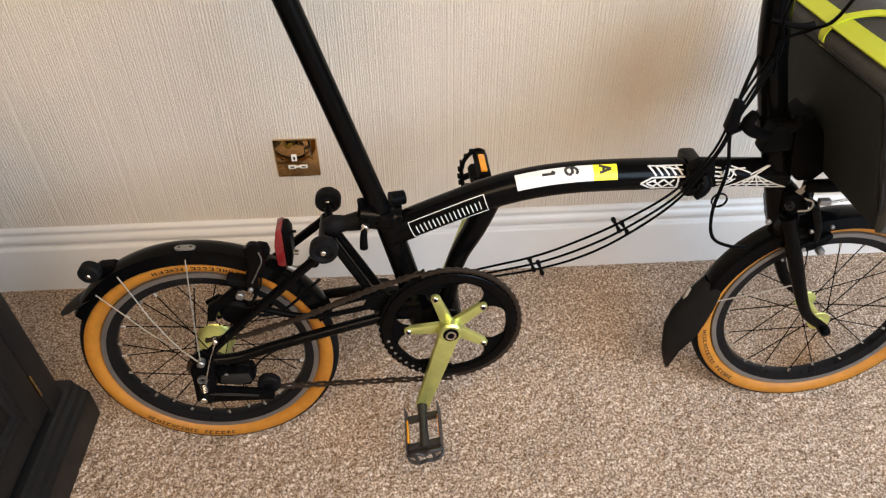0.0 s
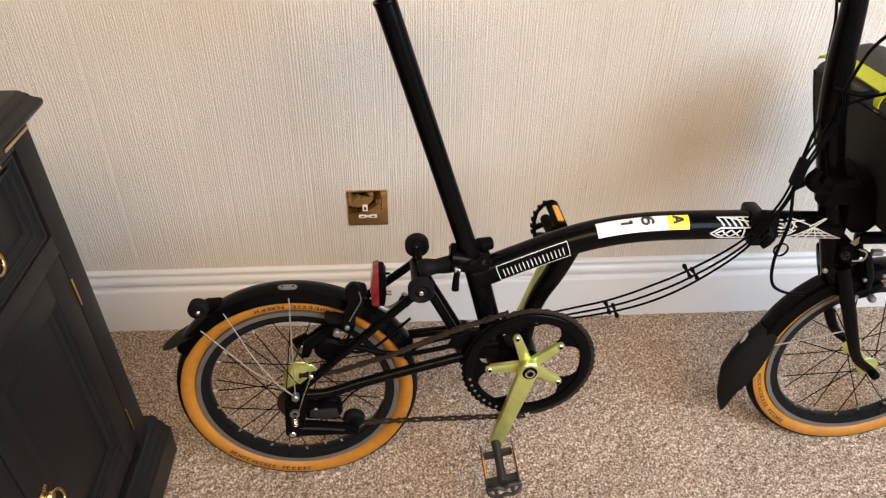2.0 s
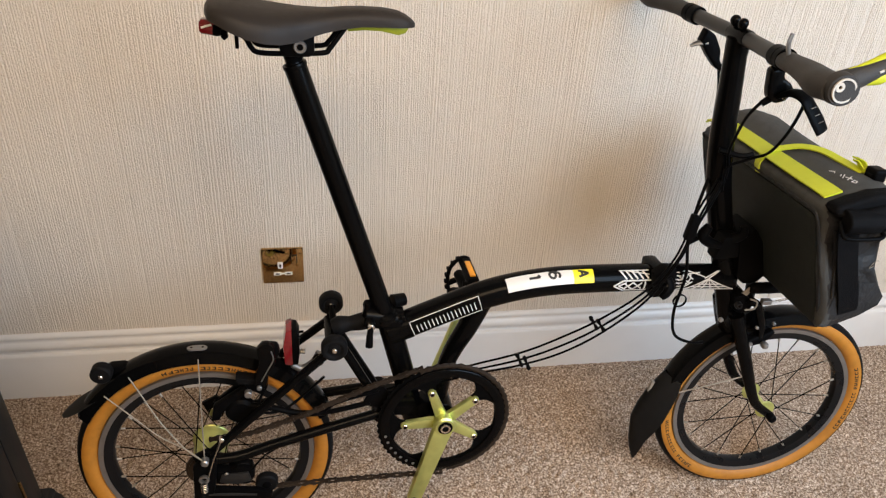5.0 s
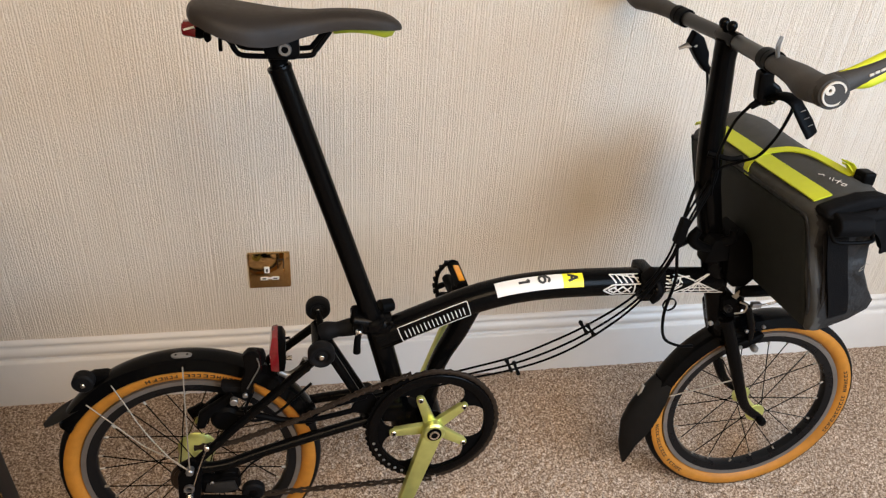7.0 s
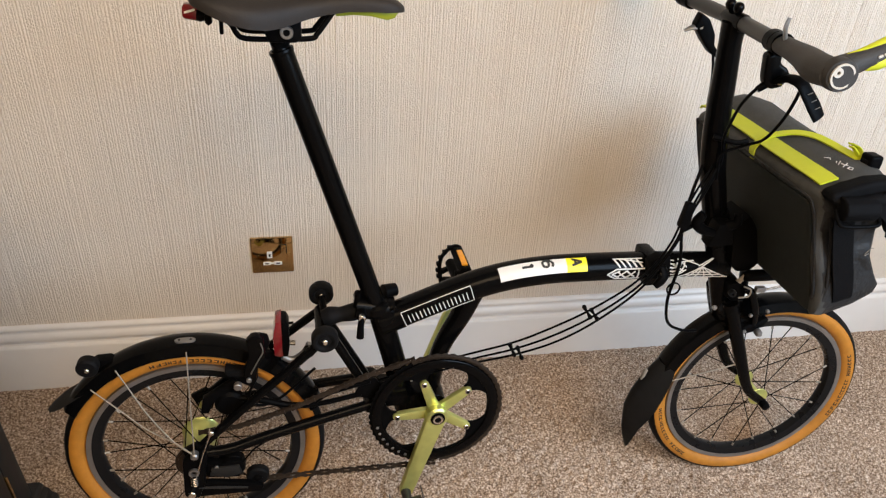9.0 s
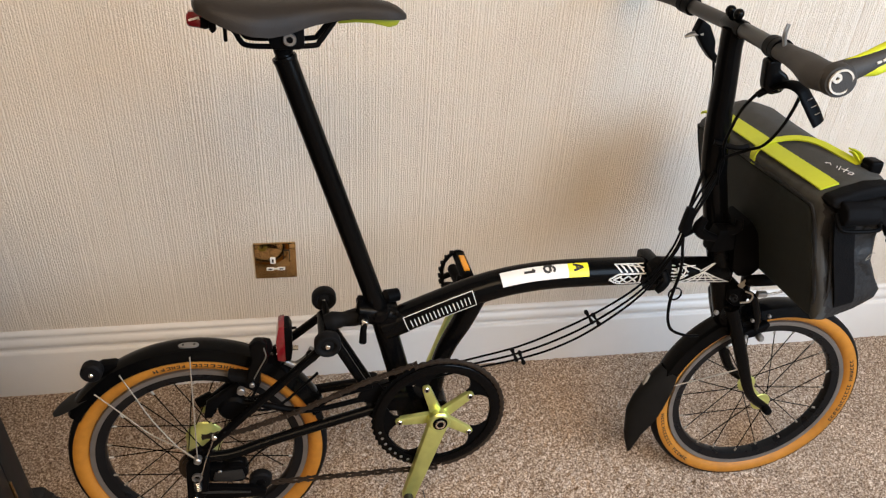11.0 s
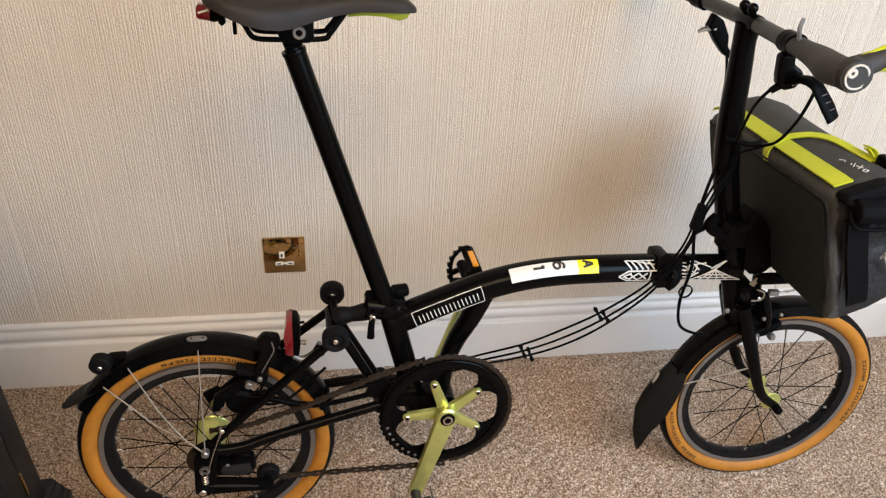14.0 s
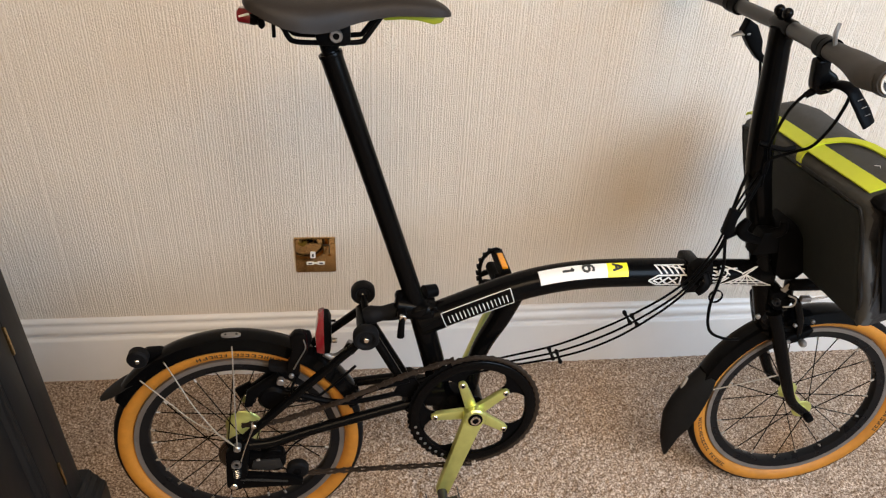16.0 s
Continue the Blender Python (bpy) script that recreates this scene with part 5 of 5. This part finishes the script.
part("back_panel", panel_sheet(-0.1755, 0.179, 0.510, 0.6985, 0.013, 0.0005, 0.0034), OLIVE_SHADED, bag, "olive stiffened back panel, its shade put into the colour")
edge = [(panel_x(z) - 0.001, y, z) for y, z in ((0.184, 0.56), (0.185, 0.64), (0.182, 0.690), (0.170, 0.7035), (0.08, 0.7050), (-0.04, 0.7045), (-0.155, 0.7035), (-0.176, 0.696), (-0.1815, 0.66), (-0.1825, 0.60), (-0.181, 0.545), (-0.172, 0.522))]
part("piping", tube(edge, 0.0022, 8, 5), SIDEFAB, bag, "thin dark piping along the back panel")


def strap(pts, w, mat, label="", t=0.0012, side=(0, 1, 0), name="strap"):
    bm = bmesh.new()
    path = smooth_path(pts, 6)
    sd = Vector(side).normalized()
    rows = []
    for i, p in enumerate(path):
        d = (path[min(i + 1, len(path) - 1)] - path[max(i - 1, 0)]).normalized()
        s = (sd - d * sd.dot(d)).normalized()
        n = d.cross(s)
        rows.append([bm.verts.new(p + s * a * w / 2 + n * b * t) for a, b in ((-1, -1), (1, -1), (1, 1), (-1, 1))])
    for a, b in zip(rows, rows[1:]):
        for k in range(4):
            bm.faces.new((a[k], a[(k + 1) % 4], b[(k + 1) % 4], b[k]))
    bm.faces.new(rows[0])
    bm.faces.new(rows[-1])
    return part(name, bm, mat, bag, label)


# wide strap along the lid, and the closing strap that loops under it and runs forward to its buckle
strap([(0.9120, 0.194, 0.720), (0.9135, 0.180, 0.7285), (0.9140, 0.12, 0.7300), (0.9135, 0.05, 0.7300), (0.9125, -0.03, 0.7295), (0.9130, -0.10, 0.7290), (0.9140, -0.150, 0.7285), (0.9145, -0.170, 0.7275)], 0.0275, YELLOW, "wide fluorescent yellow strap", side=(1, 0, 0.33))
strap([(0.8945, -0.012, 0.700), (0.8915, -0.010, 0.7115), (0.8965, -0.007, 0.7215), (0.9130, -0.004, 0.7330), (0.9350, -0.008, 0.7400), (0.9560, -0.020, 0.7455), (0.9720, -0.045, 0.7475), (0.9800, -0.085, 0.7455), (0.9860, -0.125, 0.7430)], 0.0130, YELLOW, "narrow fluorescent yellow closing strap", side=(0, 1, 0.1))
strap([(0.9880, -0.128, 0.7450), (0.9910, -0.116, 0.7520), (0.9900, -0.104, 0.7550), (0.9880, -0.096, 0.7560)], 0.0090, YELLOW, "loose yellow strap end")
strap([(0.9860, -0.124, 0.7460), (0.9850, -0.112, 0.7530), (0.9840, -0.103, 0.7540)], 0.0060, YELLOW, "loose yellow strap end")
bk = part("buckle", box((0.985, -0.152, 0.7360), (1.005, -0.128, 0.7560), 0.0045, seg=3), MATT, bag, "black plastic buckle")
part("buckle_slot", box((0.9842, -0.146, 0.7440), (0.9862, -0.134, 0.7480), 0.0008), RUBBER, bk)

# the folded end of the roll top, hanging over the room side
fold = [(0.8990, 0.7120), (0.9020, 0.7225), (0.9260, 0.7310), (0.9560, 0.7400), (0.9860, 0.7420), (1.0120, 0.7330), (1.0330, 0.7150), (1.0400, 0.6900), (1.0330, 0.6600), (1.0220, 0.6480), (1.0120, 0.6640), (1.0060, 0.6860), (0.9860, 0.6960), (0.9560, 0.6930), (0.9300, 0.6990), (0.9080, 0.7060)]
part("roll_end", prism(fold, -0.2030, -0.1740, bev=0.0085, seg=4), WEB, bag, "black folded end of the roll top")
part("roll_fold", tube([(0.9060, -0.1985, 0.7140), (0.9300, -0.2060, 0.7120), (0.9600, -0.2090, 0.7160), (0.9900, -0.2080, 0.7200), (1.0180, -0.2040, 0.7090), (1.0320, -0.1980, 0.6880)], [0.0050, 0.0085, 0.0100, 0.0105, 0.0095, 0.0060], 12, 5, flat=0.7), WEB, bag, "rolled fold of black fabric")
part("strap_loop", prism([(-0.2020, 0.6870), (-0.2130, 0.6865), (-0.2230, 0.6920), (-0.2270, 0.7030), (-0.2220, 0.7150), (-0.2100, 0.7210), (-0.2000, 0.7200)], 0.9120, 0.9640, axis="X", bev=0.0035, seg=3), WEB, bag, "folded black webbing loop")
part("buckle", tube([(0.9080, -0.2060, 0.7020), (0.9075, -0.2180, 0.6905), (0.9120, -0.2250, 0.6855), (0.9380, -0.2265, 0.6845), (0.9640, -0.2250, 0.6855), (0.9690, -0.2180, 0.6905), (0.9685, -0.2060, 0.7020)], 0.0030, 10, 4), MATT, bag, "black plastic ladder buckle")
strap([(0.9300, -0.199, 0.694), (0.9370, -0.2000, 0.664), (0.9520, -0.1985, 0.620), (0.9690, -0.1960, 0.578), (0.9790, -0.1930, 0.550), (0.9840, -0.1860, 0.534)], 0.031, WEB, "wide black webbing strap", 0.0016, (1, 0, 0.36))
strap([(0.9640, -0.212, 0.716), (0.9840, -0.2165, 0.704), (1.0010, -0.2150, 0.686), (1.0120, -0.2090, 0.664)], 0.030, WEB, "black webbing strap end", 0.0016, (1, 0, 0.5))
part("seam", tube([(0.9220, -0.1865, 0.680), (0.9320, -0.1905, 0.640), (0.9440, -0.1915, 0.590), (0.9540, -0.1890, 0.550)], 0.0026, 8, 4), SIDEFAB, bag, "raised side seam")
bm = bmesh.new()
for a, b in (((0.9905, -0.1945, 0.624), (0.9985, -0.1935, 0.632)), ((0.9985, -0.1935, 0.632), (1.0030, -0.1925, 0.631)), ((0.9905, -0.1945, 0.620), (0.9985, -0.1930, 0.624)), ((0.9905, -0.1945, 0.624), (0.9905, -0.1945, 0.620))):
    sweep(bm, [a, b], 0.0004, 5)
part("side_mark", bm, STAY, bag, "small pale mark on the side")
# handwriting on the lid as plain strokes
bm = bmesh.new()
for a, b in (((0.9440, -0.108), (0.9500, -0.113)), ((0.9500, -0.113), (0.9470, -0.118)), ((0.9560, -0.128), (0.9470, -0.137)), ((0.9520, -0.126), (0.9480, -0.130)), ((0.9600, -0.138), (0.9480, -0.146)), ((0.9520, -0.136), (0.9560, -0.146)),
             ((0.9560, -0.150), (0.9500, -0.153)), ((0.9500, -0.153), (0.9520, -0.159)), ((0.9520, -0.159), (0.9570, -0.156)), ((0.9570, -0.156), (0.9560, -0.150))):
    sweep(bm, [(p[0], p[1], 0.7385 + 0.17 * (p[0] - 0.952) + 0.0018) for p in (a, b)], 0.0006, 5)
part("mark", bm, WHITE, bag, "thin white strokes written on the lid")

# ---- wall socket ----
soc = thing("wall_socket", "polished brass single wall socket with white inserts", "socket", m=pose(0, -0.0012, 0.3135))
part("back_plate", box((-0.0434, -0.005, -0.0440), (0.0434, 0.0012, 0.0440), 0.003), SOCKET, soc, "polished brass plate")
part("earth_hole", box((-0.011, -0.0062, -0.006), (0.000, -0.0045, 0.010), 0.0015), WHITE_PLASTIC, soc)
part("earth_slot", box((-0.0075, -0.0068, -0.003), (-0.0035, -0.006, 0.005), 0.0005), INK, soc)
for x in (-0.020, 0.003):
    part("pin_hole", box((x, -0.0062, -0.0235), (x + 0.016, -0.0045, -0.0155), 0.0015), WHITE_PLASTIC, soc)
    part("pin_slot", box((x + 0.004, -0.0068, -0.0212), (x + 0.012, -0.006, -0.018), 0.0004), INK, soc)
part("pin_bridge", box((-0.006, -0.0060, -0.0215), (0.006, -0.0045, -0.0175), 0.0006), WHITE_PLASTIC, soc)
part("switch", box((0.018, -0.0085, 0.006), (0.029, -0.0045, 0.026), 0.0015), SOCKET, soc, "brass rocker switch")
part("switch_base", box((0.0165, -0.0056, 0.0045), (0.0305, -0.0045, 0.0275), 0.0008), INK, soc)
for x in (-0.030, 0.030):
    part("screw", disc((x, -0.0052, -0.0005 if x < 0 else 0.0), 0.003, 0.0008, seg=14, bev=0.0003), SOCKET, soc)

# patched paper above the socket
tagged(part("wallpaper_patch", strings(bmesh.new(), -0.110, 0.078, 0.27, 0.432, 0.0011, 8), WALLPAPER), "patch of cream wallpaper round the socket", kind="structure")

# ---- cabinet ----
cab = thing("cabinet", "black painted sideboard with panelled doors, drawers and brass rings", "cabinet")
CX, CYE, CYN, LEAN = -0.404, -0.3985, -1.09, 0.035


def leant(bm):
    """The sideboard leans back a little on the soft carpet."""
    for v in bm.verts:
        v.co.x -= LEAN * v.co.z
    return bm


def front(name, y0, y1, z0, z1, x0, x1, mat=CABINET, parent=None, bev=0.002, label=""):
    """A board on the leaning front face."""
    return part(name, leant(box((x0, y0, z0), (x1, y1, z1), bev)), mat, parent or cab, label)


front("carcass", CYN, CYE - 0.002, 0.02, 0.715, CX - 0.42, CX - 0.022)
front("stile", -0.4465, CYE, 0.09, 0.716, CX - 0.02, CX)
front("stile", CYN, CYN + 0.045, 0.09, 0.716, CX - 0.02, CX)
front("rail", CYN + 0.045, -0.4465, 0.702, 0.716, CX - 0.02, CX)
front("rail", CYN + 0.045, -0.4465, 0.533, 0.566, CX - 0.02, CX + 0.001)
front("end_panel", -0.402, CYE + 0.002, 0.11, 0.70, CX - 0.40, CX - 0.06)
YE = -0.405
part("top_moulding", prism([(-0.86, 0.712), (-0.427, 0.712), (-0.4255, 0.720), (-0.421, 0.727), (-0.411, 0.735), (-0.401, 0.741), (-0.396, 0.746), (-0.394, 0.7495), (-0.394, 0.753), (-0.3965, 0.7555), (-0.404, 0.7570),
                            (-0.409, 0.7585), (-0.410, 0.7610), (-0.413, 0.7628), (-0.86, 0.7628)], CYN - 0.04, YE, bev=0.0008), CABINET, cab, "stepped black cove moulding")
part("cabinet_top", prism([(-0.86, 0.7628), (-0.414, 0.7628), (-0.4185, 0.7650), (-0.4215, 0.7662), (-0.86, 0.7662)], CYN - 0.04, YE - 0.001, bev=0.0006), CABINET, cab, "black painted top")
part("chipped_edge", prism([(-0.4275, 0.711), (-0.4260, 0.711), (-0.4246, 0.7170), (-0.4262, 0.7165)], -0.474, YE + 0.0006, bev=0.0004), RAWWOOD, cab, "bare wood chip along the edge")
part("chip", leant(box((CX - 0.001, -0.502, 0.7005), (CX + 0.0015, -0.493, 0.7055), 0.0006)), RAWWOOD, cab, "small bare wood chip")
bm = prism([(CX - 0.45, -0.004), (CX + 0.023, -0.004), (CX + 0.0235, 0.060), (CX + 0.0205, 0.066), (CX + 0.0155, 0.0685), (CX + 0.0140, 0.0720), (CX + 0.0120, 0.0785), (CX + 0.0070, 0.0830), (CX + 0.0045, 0.0855), (CX + 0.0035, 0.0920), (CX - 0.001, 0.0965), (CX - 0.45, 0.0965)], CYN - 0.02, -0.3695, bev=0.0012)
part("plinth", bm, CABINET, cab, "black moulded plinth")


def ring_pull(y, z):
    """A brass ring on a boss, hanging from a plate cut with four lobes; two screws hold it."""
    x = CX - LEAN * z
    lobes = [(y + a * math.cos(q), z + 0.95 * a * math.sin(q)) for a, q in ((0.0130 + 0.0038 * math.cos(4 * p + math.pi) + 0.0012 * math.cos(8 * p), p) for p in (2 * math.pi * n / 40 for n in range(40)))]
    bp = part("ring_pull", prism(lobes, x - 0.002, x + 0.0022, axis="X", bev=0.0006, seg=1), BRASS, cab, "brass ring pull")
    part("boss", lathe([(0, 0.0165), (0.0050, 0.0160), (0.0078, 0.0135), (0.0084, 0.0110), (0.0068, 0.0080), (0.0062, 0.0045), (0.0095, 0.0028), (0.0105, 0.0020)], (x, y, z + 0.002), axis="X", seg=20), BRASS, bp)
    for k in (-1, 1):
        part("screw", disc((x + 0.0026, y + k * 0.0105, z + k * 0.0105), 0.0018, 0.0008, axis="X", seg=12, bev=0.0003), BRASS, bp)
    pts = [(x + 0.0125 + 0.006 * math.sin(0.5 * q) ** 2, y + 0.003 + 0.0142 * math.sin(q), z - 0.0100 + 0.0148 * math.cos(q)) for q in (2 * math.pi * k / 32 for k in range(33))]
    part("ring", tube(pts, 0.0027, 10, cap=False), BRASS, bp)


def mould(name, y0, y1, z0, z1, parent, w=0.011, deep=CX - 0.012, proud=CX - 0.002):
    """A mitred frame of ovolo moulding round an opening: two rounded steps."""
    bm = bmesh.new()
    steps = [(0.0, deep - 0.004), (0.0, proud), (0.30 * w, proud), (0.42 * w, proud - 0.0030), (0.62 * w, proud - 0.0036), (0.80 * w, proud - 0.0062), (w, deep + 0.0005), (w, deep - 0.004)]
    loops = []
    for d, x in steps:
        loops.append([bm.verts.new((x, a, b)) for a, b in ((y0 + d, z0 + d), (y1 - d, z0 + d), (y1 - d, z1 - d), (y0 + d, z1 - d))])
    for a, b in zip(loops, loops[1:]):
        for k in range(4):
            bm.faces.new((a[k], a[(k + 1) % 4], b[(k + 1) % 4], b[k]))
    return part(name, leant(bm), CABINET, parent)


def panel_door(y0, y1):
    """A framed door with a sunk panel behind a stepped moulding."""
    d = front("door", y0, y1, 0.118, 0.5315, CX - 0.026, CX - 0.012, label="panelled black door")
    front("door_stile", y0, y0 + 0.050, 0.116, 0.5315, CX - 0.014, CX - 0.0005, parent=d)
    front("door_stile", y1 - 0.049, y1, 0.116, 0.5315, CX - 0.014, CX - 0.0005, parent=d)
    front("door_rail", y0 + 0.050, y1 - 0.049, 0.487, 0.5315, CX - 0.014, CX - 0.0006, parent=d)
    front("door_rail", y0 + 0.050, y1 - 0.049, 0.116, 0.166, CX - 0.014, CX - 0.0006, parent=d)
    mould("moulding", y0 + 0.050, y1 - 0.049, 0.166, 0.487, d, w=0.016)


def drawer(y0, y1):
    """A drawer front, sunk within two rows of moulding."""
    d = front("drawer", y0, y1, 0.5675, 0.701, CX - 0.028, CX - 0.014, label="black drawer front")
    mould("moulding", y0 + 0.001, y1 - 0.001, 0.568, 0.7005, d, w=0.013, proud=CX - 0.001)
    mould("moulding", y0 + 0.014, y1 - 0.014, 0.581, 0.6875, d, w=0.014, proud=CX - 0.0055, deep=CX - 0.014)


panel_door(-0.7255, -0.4480)
panel_door(-1.043, -0.7285)
drawer(-0.7255, -0.4550)
drawer(-1.043, -0.7360)
ring_pull(-0.607, 0.643)
ring_pull(-0.880, 0.643)
ring_pull(-0.7035, 0.319)
ring_pull(-0.7385, 0.317)
for z in (0.176, 0.462):
    front("hinge", -0.4500, -0.4452, z - 0.0255, z + 0.0255, CX - 0.006, CX + 0.003, BRASS, bev=0.001, label="brass butt hinge")

# a small white object lying on the sideboard; its kind and shape are assumed
ornament = thing("ornament", "small white plastic object lying on the black sideboard", "ornament")
part("body", lathe([(0, 0.0), (0.016, 0.0), (0.019, 0.003), (0.0195, 0.008), (0.017, 0.013), (0.010, 0.016), (0, 0.0168)], (-0.461, -0.508, 0.7662), axis="Z", seg=28), WHITE_PLASTIC, ornament, "smooth white plastic")
